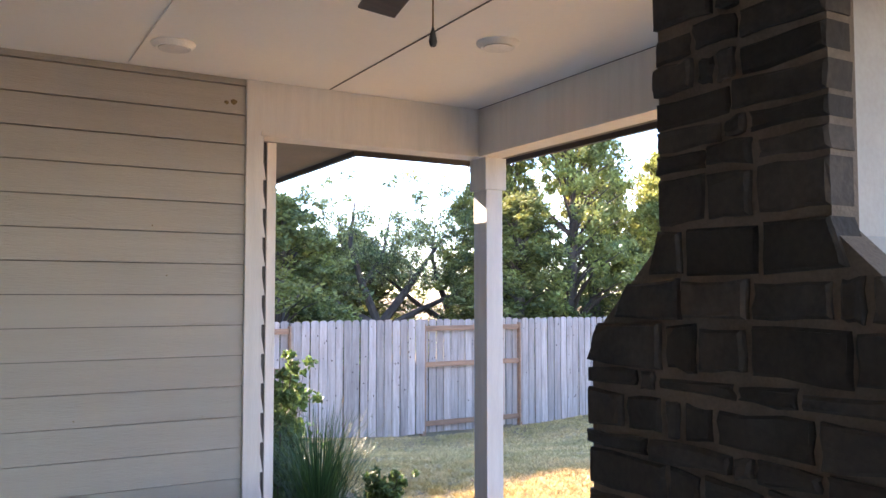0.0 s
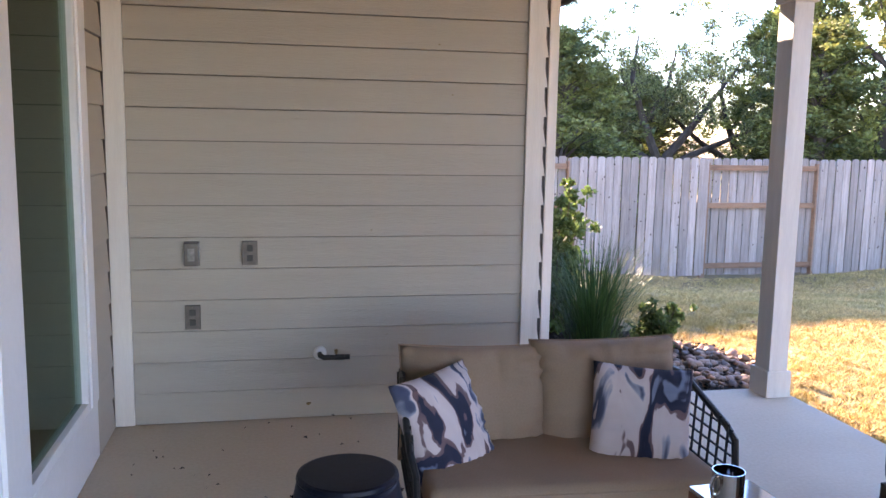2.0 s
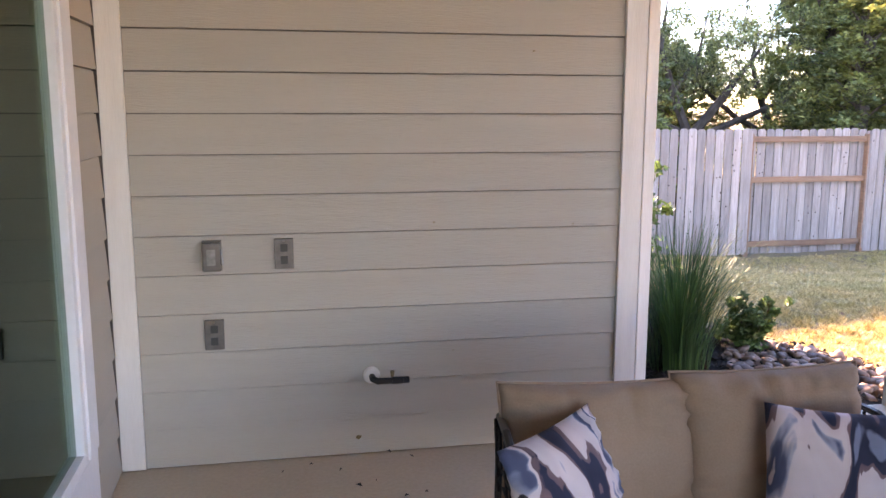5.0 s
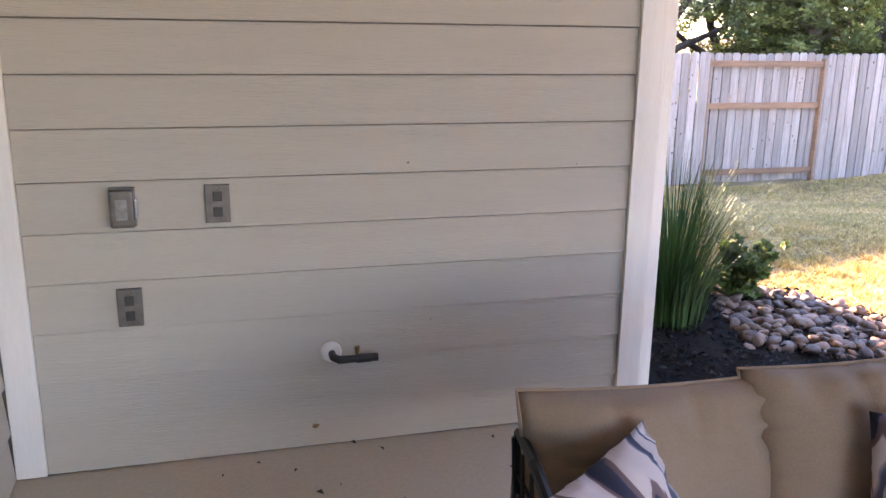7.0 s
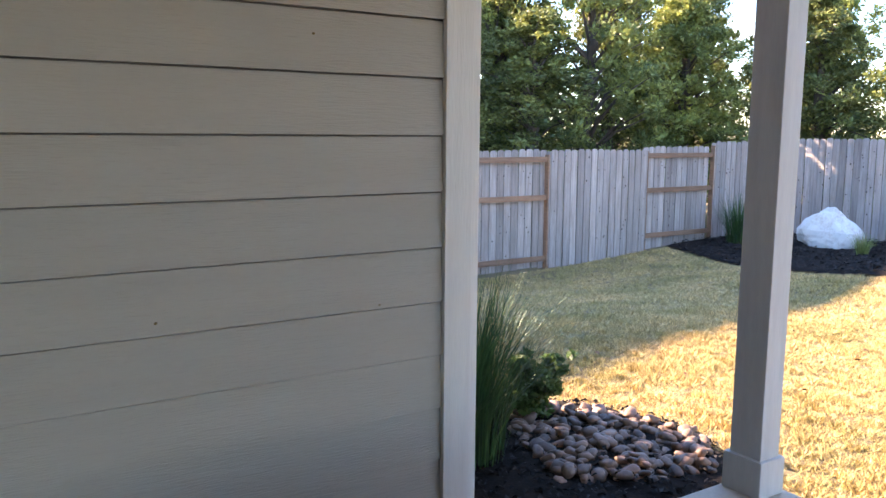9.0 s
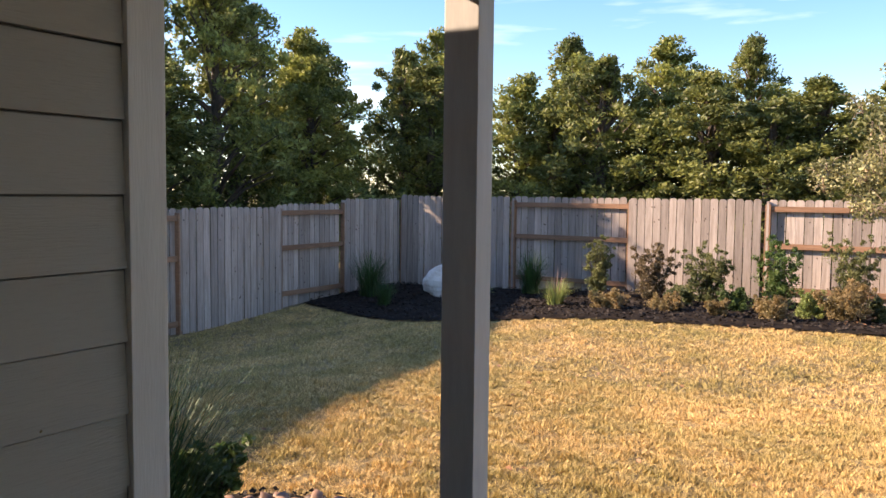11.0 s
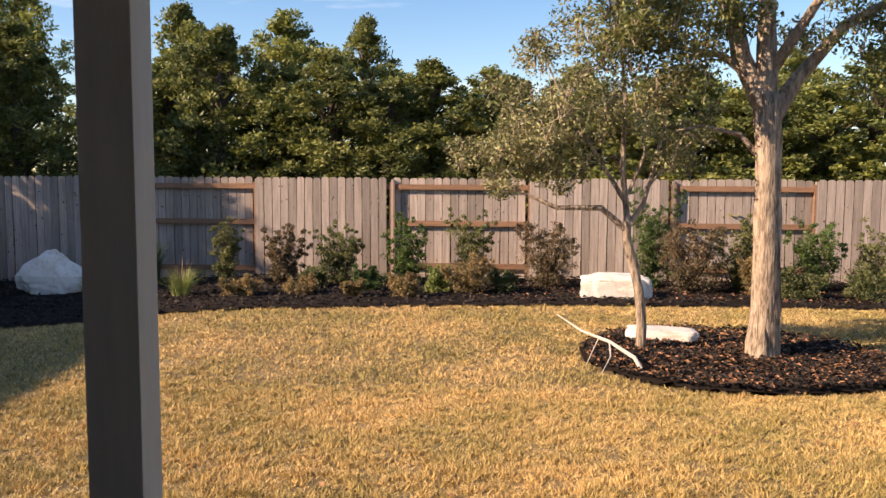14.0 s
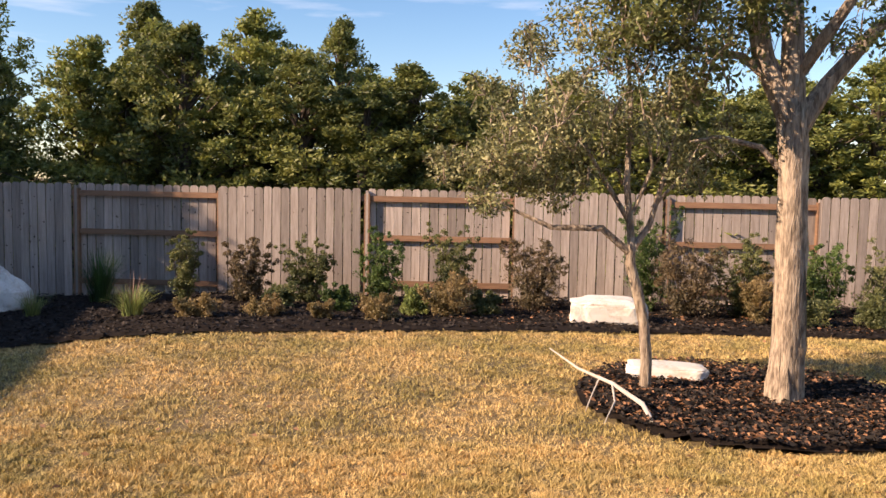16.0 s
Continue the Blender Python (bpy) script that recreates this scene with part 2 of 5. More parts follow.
def pattern_material():
    """The printed cotton of the throw pillows: navy and plum brush strokes on a pale ground."""
    m = bpy.data.materials.new("brushstroke_print")
    m.use_nodes = True
    n, l = m.node_tree.nodes, m.node_tree.links
    b = n["Principled BSDF"]
    b.inputs["Roughness"].default_value = 0.9
    tc = n.new("ShaderNodeTexCoord")
    mp = n.new("ShaderNodeMapping")
    mp.inputs["Rotation"].default_value = (0.0, 0.55, 0.0)
    mp.inputs["Scale"].default_value = (7.0, 2.0, 2.6)
    nz = n.new("ShaderNodeTexNoise")
    nz.inputs["Scale"].default_value, nz.inputs["Detail"].default_value, nz.inputs["Distortion"].default_value = 1.35, 3.0, 0.75
    nz.inputs["Roughness"].default_value = 0.4
    r = n.new("ShaderNodeValToRGB")
    e = r.color_ramp.elements
    e[0].position, e[0].color = 0.33, (0.16, 0.20, 0.30, 1)
    e[1].position, e[1].color = 0.355, (0.014, 0.018, 0.045, 1)
    for pos, col in ((0.43, (0.020, 0.024, 0.055, 1)), (0.437, (0.13, 0.085, 0.10, 1)), (0.465, (0.17, 0.11, 0.12, 1)), (0.472, (0.56, 0.48, 0.50, 1)),
                     (0.575, (0.60, 0.53, 0.55, 1)), (0.59, (0.30, 0.32, 0.42, 1)), (0.62, (0.07, 0.09, 0.16, 1)), (0.66, (0.05, 0.06, 0.12, 1)), (0.67, (0.50, 0.44, 0.46, 1))):
        x = e.new(pos)
        x.color = col
    l.new(tc.outputs["Object"], mp.inputs[0])
    info, shift, add = n.new("ShaderNodeObjectInfo"), n.new("ShaderNodeVectorMath"), n.new("ShaderNodeVectorMath")
    shift.operation = "SCALE"
    shift.inputs[0].default_value = (31, 17, 23)
    l.new(info.outputs["Random"], shift.inputs["Scale"])
    l.new(mp.outputs[0], add.inputs[0])
    l.new(shift.outputs[0], add.inputs[1])
    l.new(add.outputs[0], nz.inputs["Vector"])
    l.new(nz.outputs["Fac"], r.inputs[0])
    l.new(r.outputs[0], b.inputs["Base Color"])
    return m


M_PRINT = pattern_material()


# ---- builders ----
def part(name, bm, mat, parent=None, label="", kind="", at=None, smooth=False):
    """Links a bmesh as one mesh object under its thing or part."""
    me = bpy.data.meshes.new(name)
    bm.normal_update()
    bm.to_mesh(me)
    bm.free()
    me.materials.append(mat)
    if smooth:
        me.shade_smooth()
    ob = new(name, me)
    ob.parent = parent
    if at:
        ob.location = at
    tagged(ob, label, kind=kind)
    return ob


def raw(name, verts, faces, mat, parent=None, label="", kind="", smooth=False):
    me = bpy.data.meshes.new(name)
    me.from_pydata([tuple(v) for v in verts], [], faces)
    me.materials.append(mat)
    if smooth:
        me.shade_smooth()
    ob = new(name, me)
    ob.parent = parent
    return tagged(ob, label, kind=kind)


def base(name, x, y, z, rz=0.0, label="", category="", group="", kind=""):
    e = new(name)
    e.empty_display_size = 0.1
    e.matrix_basis = pose(x, y, z, 0, 0, rz)
    return tagged(e, label, category, group, kind)


def box(bm, x0, x1, y0, y1, z0, z1, bevel=0.0, turn=None):
    r = bmesh.ops.create_cube(bm, size=1)
    vs = r["verts"]
    bmesh.ops.scale(bm, vec=(x1 - x0, y1 - y0, z1 - z0), verts=vs)
    bmesh.ops.translate(bm, vec=((x0 + x1) / 2, (y0 + y1) / 2, (z0 + z1) / 2), verts=vs)
    if bevel:
        es = list({e for v in vs for e in v.link_edges})
        r = bmesh.ops.bevel(bm, geom=es, offset=bevel, segments=2, affect="EDGES", profile=0.7)
        vs = list({v for f in r["faces"] for v in f.verts} | {v for v in vs if v.is_valid})
    if turn:
        bmesh.ops.transform(bm, matrix=turn, verts=[v for v in vs if v.is_valid])
    return bm


def boxes(*rows, bevel=0.0):
    bm = bmesh.new()
    for r in rows:
        box(bm, *r, bevel=bevel)
    return bm


def tube(bm, pts, radii, sides=8, cap=True):
    """A tapered tube along points."""
    pts = [Vector(p) for p in pts]
    if not hasattr(radii, "__len__"):
        radii = [radii] * len(pts)
    rings = []
    side = None
    for i, p in enumerate(pts):
        d = (pts[min(i + 1, len(pts) - 1)] - pts[max(i - 1, 0)]).normalized()
        if side is None:
            side = d.cross(Vector((0.3, 0.2, 1)) if abs(d.z) < 0.9 else Vector((1, 0, 0))).normalized()
        side = (side - d * side.dot(d)).normalized()
        up = d.cross(side)
        rings.append([bm.verts.new(p + radii[i] * (math.cos(a) * side + math.sin(a) * up)) for a in [2 * math.pi * k / sides for k in range(sides)]])
    for a, b in zip(rings, rings[1:]):
        for k in range(sides):
            bm.faces.new((a[k], a[(k + 1) % sides], b[(k + 1) % sides], b[k]))
    if cap:
        bm.faces.new(rings[0][::-1])
        bm.faces.new(rings[-1])
    return bm


def lathe(bm, profile, sides=32):
    """A turned body from (radius, height) pairs."""
    rings = [[bm.verts.new((r * math.cos(2 * math.pi * k / sides), r * math.sin(2 * math.pi * k / sides), z)) for k in range(sides)] for r, z in profile]
    for a, b in zip(rings, rings[1:]):
        for k in range(sides):
            bm.faces.new((a[k], a[(k + 1) % sides], b[(k + 1) % sides], b[k]))
    bm.faces.new(rings[0][::-1])
    bm.faces.new(rings[-1])
    return bm


def prism_x(bm, outline, x0, x1):
    """A solid between x0 and x1 with an outline of (y, z)."""
    a = [bm.verts.new((x0, y, z)) for y, z in outline]
    b = [bm.verts.new((x1, y, z)) for y, z in outline]
    n = len(outline)
    bm.faces.new(a)
    bm.faces.new(b[::-1])
    for k in range(n):
        bm.faces.new((a[k], b[k], b[(k + 1) % n], a[(k + 1) % n]))
    bmesh.ops.recalc_face_normals(bm, faces=bm.faces)
    return bm


# ---- ground ----
def smooth01(v):
    v = min(1.0, max(0.0, v))
    return v * v * (3 - 2 * v)


def lawn_z(x, y):
    z = -0.10 - 0.27 * smooth01((x - 3) / 6) - 0.62 * smooth01((y - 8) / 6) * (1 - 0.55 * smooth01((x - 7) / 8)) * smooth01((x + 2) / 8)
    z -= 0.08 * smooth01((x - 10) / 5) * (1 - smooth01((y - 8) / 6))
    return z + 0.012 * noise.noise(Vector((x * 0.6, y * 0.6, 0)))


def axis(lo, hi, step, far):
    core = list(np.arange(lo, hi + 1e-6, step))
    return [lo - far, lo - far * 0.3, lo - far * 0.08, lo - 2.5] + core + [hi + 2.5, hi + far * 0.08, hi + far * 0.3, hi + far]


gx, gy = axis(-2, 19, 0.3, 600), axis(-9, 20, 0.3, 600)
raw("ground", [(x, y, lawn_z(x, y) if -3 < x < 20 and -10 < y < 21 else -0.45) for x in gx for y in gy],
    [(i * len(gy) + j, (i + 1) * len(gy) + j, (i + 1) * len(gy) + j + 1, i * len(gy) + j + 1) for i in range(len(gx) - 1) for j in range(len(gy) - 1)],
    M_LAWN, kind="structure", label="dormant straw-coloured lawn", smooth=True)

# ---- patio shell ----
WY, WX, RX = 5.80, -0.62, 1.40
CEIL = 2.63
PITCH = 0.1524
bm = boxes((WX, 3.0, -3.0, 5.93, -0.35, 0.0), bevel=0.01)
floor = part("floor", bm, M_SLAB, kind="structure", label="tan patio slab with faint stains")
# backing is darkened so the lap gaps look shadowed
wall_n = part("wall_north", boxes((WX - 0.2, RX + 0.075, WY + 0.012, WY + 0.16, -0.35, 3.0)), M_SHADE_DARK, kind="structure", label="wall under cream lap siding, coloured dark for the shaded gaps")
part("wall_east", boxes((RX - 0.06, RX + 0.075, WY + 0.161, 9.25, -0.9, 2.45)), M_SIDING, kind="structure", label="unseen house end wall, placed to shade the post with cream siding")
# unseen end of the house, added where it keeps sun off the post
part("wall_far", boxes((-9, RX + 0.075, 9.26, 9.4, -0.9, 2.45)), M_SIDING, kind="structure", label="unseen house end wall, placed to shade the post")
win_y0, win_y1 = 4.42, 5.25
door_y0, door_y1 = 2.2, 4.145
wall_w = part("wall_west", boxes((WX - 0.16, WX - 0.012, win_y1 + 0.14, WY + 0.011, 0.0, 3.0), (WX - 0.16, WX - 0.012, door_y1, win_y1 + 0.14, 2.25, 3.0),
                                 (WX - 0.16, WX - 0.012, door_y0, door_y1, 2.25, 3.0), (WX - 0.16, WX - 0.012, -3.0, door_y0, 0.0, 3.0),
                                 (WX - 0.16, WX - 0.012, win_y0 - 0.3, win_y1 + 0.14, 0.0, 0.12)), M_SIDING, kind="structure", label="house wall beside the patio")

# room behind the glass
part("room_floor", boxes((-4.6, WX - 0.17, 0.0, 5.9, -0.1, 0.0)), M_ROOM, kind="structure")
part("room_wall", boxes((-4.7, -4.6, 0.0, 5.9, 0.0, 2.9), (-4.6, WX - 0.17, -0.1, 0.0, 0.0, 2.9), (-4.6, WX - 0.21, 5.9, 6.0, 0.0, 2.9)), M_ROOM, kind="structure")
part("room_ceiling", boxes((-4.6, WX - 0.17, 0.0, 5.9, 2.8, 2.9)), M_ROOM, kind="structure")

# ceiling, with battens over the joints
bm = boxes((WX - 0.2, 2.80, -3.1, WY + 0.0, CEIL, CEIL + 0.06))
for x in (-0.2, 0.83):
    box(bm, x - 0.012, x + 0.012, -3.0, 5.75, CEIL - 0.006, CEIL)
part("ceiling", bm, M_CEIL, kind="structure", label="painted patio ceiling with joint battens")
part("ceiling_joint", boxes((1.846, 1.854, -3.0, 5.77, CEIL - 0.003, CEIL - 0.0005), (-0.6, 0.81, 4.598, 4.602, CEIL - 0.002, CEIL - 0.0005)), M_DARK, kind="structure", label="dark open ceiling joint")
BZ = 2.365
part("beam_north", boxes((RX + 0.08, 2.80, WY - 0.02, WY + 0.11, BZ, CEIL - 0.001), (RX + 0.076, 2.795, WY - 0.03, WY + 0.12, BZ - 0.022, BZ - 0.001), bevel=0.003), M_TRIM, kind="structure", label="painted beam")
part("beam_east", boxes((2.805, 2.935, -3.0, WY + 0.11, BZ, CEIL - 0.001), (2.796, 2.945, -3.0, WY + 0.12, BZ - 0.022, BZ - 0.001), bevel=0.003), M_TRIM, kind="structure", label="painted beam")

# eaves and roof
SO = 2.42
# shade under the eaves is painted into the boards' colour
part("soffit", boxes((2.946, 3.25, -3.4, 6.35, SO, SO + 0.03), (RX + 0.076, 2.945, WY + 0.121, 6.35, SO, SO + 0.03), (RX + 0.076, 2.25, 6.35, 9.7, SO, SO + 0.03)), M_SHADE_DARK, kind="structure", label="soffit boards with the eave's shade in their colour")
# hidden far eave length and fascia top are set to limit sun on the post
part("fascia", boxes((3.25, 3.28, -3.4, 6.38, SO - 0.03, SO + 0.26), (2.28, 3.25, 6.35, 6.38, SO - 0.03, SO + 0.26), (2.25, 2.28, 6.35, 9.7, SO - 0.03, SO + 0.26)), M_FASCIA, kind="structure", label="dark fascia and drip edge")
bm = bmesh.new()
rv = [bm.verts.new(p) for p in ((3.3, -3.4, 2.70), (3.3, 6.4, 2.70), (2.3, 6.4, 2.70), (2.3, 9.75, 2.70), (-9, 9.75, 2.70), (-9, -3.4, 2.70), (-1.5, -3.4, 3.7), (-1.5, 6.4, 3.6), (-3, 9.6, 3.9), (-3, -3.4, 3.9))]
bm.faces.new((rv[0], rv[1], rv[7], rv[6]))
bm.faces.new((rv[1], rv[2], rv[7]))
bm.faces.new((rv[2], rv[3], rv[8], rv[7]))
bm.faces.new((rv[7], rv[8], rv[9], rv[6]))
bm.faces.new((rv[8], rv[4], rv[5], rv[9]))
bm.faces.new((rv[0], rv[6], rv[9], rv[5]))
bm.faces.new((rv[3], rv[4], rv[8]))
part("roof", bm, M_ROOF, kind="structure", label="brown shingle roof")

# corner boards and casings
part("corner_board", boxes((RX + 0.150, RX + 0.200, WY + 0.10, WY + 0.125, 0.0, BZ - 0.03), bevel=0.003), M_TRIM, kind="structure", label="white painted outer corner board")
part("siding_gap", boxes((RX + 0.091, RX + 0.149, WY + 0.112, WY + 0.124, -0.02, BZ - 0.03)), M_FASCIA, kind="structure")
bm = bmesh.new()
for k in range(15):
    z = 0.1524 * k
    a = [bm.verts.new((x, WY + y, zz)) for y in (0.092, 0.111) for x, zz in ((RX + 0.0915, z), (RX + 0.142, z), (RX + 0.116, z + 0.148), (RX + 0.0915, z + 0.148))]
    for q in ((0, 1, 2, 3), (7, 6, 5, 4), (0, 4, 5, 1), (1, 5, 6, 2), (2, 6, 7, 3), (3, 7, 4, 0)):
        bm.faces.new([a[i] for i in q])
part("siding_ends", bm, M_TRIM, kind="structure", label="stepped ends of the outer siding")
part("corner_board", boxes((RX, RX + 0.09, WY - 0.022, WY - 0.002, 0.004, CEIL - 0.002), (RX + 0.07, RX + 0.09, WY - 0.001, WY + 0.09, 0.004, BZ - 0.024), bevel=0.003), M_TRIM, kind="structure", label="painted corner board")
part("corner_board", boxes((WX + 0.012, WX + 0.10, WY - 0.022, WY - 0.002, 0.004, CEIL - 0.002), bevel=0.003), M_TRIM, kind="structure", label="painted corner board")

# ---- post ----
def post(x, y):
    p = base("patio_post", x, y, 0, label="square cream painted wooden post with boxed base and cap", category="post")
    part("shaft", boxes((-0.057, 0.057, -0.070, 0.070, 0.14, 2.16), bevel=0.005), M_POST, p)
    part("base_trim", boxes((-0.074, 0.074, -0.087, 0.087, 0.0, 0.148), bevel=0.006), M_POST, p)
    part("cap_trim", boxes((-0.074, 0.074, -0.087, 0.087, 2.15, BZ - 0.023), bevel=0.006), M_POST, p)



post(2.897, 5.828)


# ---- chimney ----
def chimney():
    XF, XB = 2.03, 2.90
    c = base("chimney", XF, 3.235, 0, label="outdoor fireplace chimney with rough brown stone front and painted sides", category="fireplace")
    prof = [(-0.635, 0.0), (-0.635, 1.38), (-0.30, 1.69), (-0.30, CEIL - 0.003), (0.30, CEIL - 0.003), (0.30, 1.69), (0.635, 1.38), (0.635, 0.0)]
    T = 0.12
    bm = bmesh.new()
    prism_x(bm, [(-0.60, 0), (-0.60, 1.37), (-0.27, 1.68), (-0.27, CEIL - 0.006), (0.27, CEIL - 0.006), (0.27, 1.68), (0.60, 1.37), (0.60, 0)], T + 0.001, XB - XF)
    body = part("body", bm, M_PANEL, c, label="painted board body")
    bm = bmesh.new()
    o = [(-0.635, 0.0), (-0.635, 1.38), (-0.30, 1.69), (-0.30, CEIL - 0.003), (0.30, CEIL - 0.003), (0.30, 1.69), (0.635, 1.38), (0.635, 0.0), (0.36, 0.0), (0.36, 0.62), (0.30, 0.69), (-0.30, 0.69), (-0.36, 0.62), (-0.36, 0)]
    prism_x(bm, [(y * 0.985, z) for y, z in o], 0.010, T)
    bmesh.ops.triangulate(bm, faces=bm.faces)
    part("mortar_bed", bm, M_MORTAR, c, label="sandy mortar")
    bm = boxes((0.105, 0.118, -0.34, 0.34, 0.01, 0.67))
    part("firebox", bm, M_SOOT, c, label="sooty firebox back")
    for s in (-1, 1):
        rows = [(T + 0.02, T + 0.11, 0.602 * s if s > 0 else -0.622, 0.622 if s > 0 else -0.602, 0.0, 1.36), (XB - XF - 0.10, XB - XF, 0.602 if s > 0 else -0.622, 0.622 if s > 0 else -0.602, 0.0, 1.36),
                (T + 0.112, XB - XF - 0.102, 0.602 if s > 0 else -0.622, 0.622 if s > 0 else -0.602, 1.26, 1.36)]
        part("side_trim", boxes(*rows, bevel=0.003), M_PANEL, c, label="painted board trim")
    return c, prof


chim, CH_PROF = chimney()


def half_width(z):
    if z < 1.38:
        return 0.635
    if z < 1.69:
        return 0.635 - (z - 1.38) / 0.31 * 0.335
    return 0.30


def stones():
    """Courses of rough squared stone across the chimney's front."""
    rnd = random.Random(17)
    z = 0.01
    while z < CEIL - 0.05:
        h = rnd.choice((0.075, 0.10, 0.13, 0.155, 0.18))
        h = min(h, CEIL - 0.01 - z)
        w0 = half_width(z + h * 0.5)
        y = -w0
        while y < w0 - 0.03:
            w = rnd.choice((0.09, 0.15, 0.20, 0.25, 0.30)) * rnd.uniform(0.85, 1.15)
            if w0 - (y + w) < 0.09:
                w = w0 - y
            parts_ = [(z, z + h)]
            if h > 0.16 and rnd.random() < 0.35:
                parts_ = [(z, z + h * 0.48), (z + h * 0.52, z + h)]
            for a, b in parts_:
                if b < 0.70 and y + w > -0.37 and y < 0.37:
                    continue
                j = rnd.uniform(0.007, 0.014)
                bm = bmesh.new()
                ys, ye, zs, ze = y + j, y + w - j, a + j, b - j
                if y <= -w0 + 1e-6:
                    ys = y
                if abs(y + w - w0) < 1e-6:
                    ye = y + w
                q = lambda s=0.010: rnd.uniform(-s, s)
                lo, hi = half_width(zs), half_width(ze)
                pts = [(max(ys, -lo) + q(0.004), zs + q()), (min(ye, lo) + q(0.004), zs + q()), (min(ye, hi) + q(0.004), ze + q()), (max(ys, -hi) + q(0.004), ze + q())]
                if pts[1][0] - pts[0][0] < 0.03 or pts[2][0] - pts[3][0] < 0.02:
                    bm.free()
                    continue
                proud = rnd.uniform(-0.004, 0.020)
                ring = []
                for (ya, za), (yb, zb) in zip(pts, pts[1:] + pts[:1]):
                    ring.append((ya, za))
                    outer_ = (abs(ya) > w0 - 0.03 and abs(yb) > w0 - 0.03) or z < 1.7 < z + h
                    for u in (0.3, 0.7):
                        o = 0.0 if outer_ else rnd.uniform(-0.007, 0.007)
                        flat_ = abs(zb - za) < abs(yb - ya)
                        ring.append((ya + (yb - ya) * u + (0 if flat_ else o), za + (zb - za) * u + (o if flat_ else 0)))
                prism_x(bm, ring, -proud, 0.10)
                bmesh.ops.bevel(bm, geom=[e for e in bm.edges if all(v.co.x < 0.05 for v in e.verts)], offset=0.009, segments=1, affect="EDGES")
                for v in bm.verts:
                    if v.co.x < 0.05:
                        v.co.x += rnd.uniform(-0.004, 0.004)
                part("stone", bm, M_STONE, chim)
            y += w
        z += h


# ---- window and sliding door ----
def glazed(name, y0, y1, z0, z1, label, category):
    w = base(name, WX - 0.022, (y0 + y1) / 2, z0, label=label, category=category, kind="structure")
    hw, h = (y1 - y0) / 2, z1 - z0
    part("frame", boxes((-0.03, 0.03, -hw, -hw + 0.045, 0, h), (-0.03, 0.03, hw - 0.045, hw, 0, h), (-0.03, 0.03, -hw + 0.046, hw - 0.046, 0, 0.045), (-0.03, 0.03, -hw + 0.046, hw - 0.046, h - 0.045, h), bevel=0.003), M_WHITE, w, label="white vinyl frame")
    g = part("pane", boxes((-0.004, 0.004, -hw + 0.04, hw - 0.04, 0.04, h - 0.04)), M_GLASS, w, label="tinted glass pane")
    g.visible_shadow = False
    return w


glazed("window_1", win_y0 - 0.045, win_y1 + 0.045, 0.25, 2.25, "tall fixed window with a white frame, mirroring the siding", "window")
glazed("door_1", door_y0, door_y1 - 0.001, 0.02, 2.25, "closed glass patio door with a white frame and a sheer curtain inside", "door")
part("window_casing", boxes((WX - 0.035, WX + 0.016, win_y1 + 0.046, win_y1 + 0.17, 0.26, 2.40), (WX - 0.035, WX + 0.022, door_y1, win_y0 - 0.0451, 0.004, 2.40),
                            (WX - 0.035, WX + 0.010, win_y0 - 0.045, win_y1 + 0.17, 0.004, 0.255), (WX - 0.035, WX + 0.010, door_y0, door_y1 - 0.001, 2.252, 2.40), (WX - 0.035, WX + 0.010, win_y0 - 0.045, win_y1 + 0.045, 2.252, 2.40), bevel=0.003),
     M_WHITE, kind="structure", label="wide white casing boards")


def curtain(y0, y1):
    n = 120
    v, f = [], []
    for i in range(n + 1):
        y = y0 + (y1 - y0) * i / n
        x = 0.03 * math.sin(i * 0.9) + 0.012 * math.sin(i * 2.3)
        for z in (0.02, 2.3):
            v.append((x, y, z))
    for i in range(n):
        f.append((2 * i, 2 * i + 2, 2 * i + 3, 2 * i + 1))
    ob = raw("curtain", v, f, M_CURTAIN, label="pale sheer curtain hanging inside the glass door", smooth=True)
    ob.location = (WX - 0.35, 0, 0)
    sol = ob.modifiers.new("thick", "SOLIDIFY")
    sol.thickness = 0.003
    tagged(ob, category="curtain")


curtain(2.3, 4.6)


# ---- wall fittings ----
def outlet(x, z, cover):
    o = base("outlet_cover", x, WY - 0.012, z, label="metal bubble weatherproof outlet box with a clear lid, on the siding" if cover else "brown weatherproof duplex outlet plate on the siding", category="outlet", group="" if cover else "outlets on the siding")
    part("plate", boxes((-0.036, 0.036, -0.012, 0.010, -0.058, 0.058), bevel=0.003), M_PLATE, o)
    if cover:
        part("lid", boxes((-0.034, 0.034, -0.05, -0.013, -0.055, 0.055), bevel=0.009), M_PLATE, o, label="hinged metal lid")
        part("lid_window", boxes((-0.016, 0.016, -0.0515, -0.0505, -0.03, 0.03)), M_LID, o, label="clear lid window")
        part("hinge", boxes((0.0345, 0.042, -0.045, -0.005, -0.03, 0.03), bevel=0.002), M_SILVER, o)
    else:
        for k in (-1, 1):
            part("socket", boxes((-0.014, 0.014, -0.017, -0.0125, k * 0.024 - 0.015, k * 0.024 + 0.015), bevel=0.003), M_DARK, o)
        part("screw", boxes((-0.003, 0.003, -0.0145, -0.0125, 0.048, 0.053)), M_SILVER, o)


outlet(-0.237, 0.842, True)
outlet(0.032, 0.842, False)
outlet(-0.240, 0.532, False)


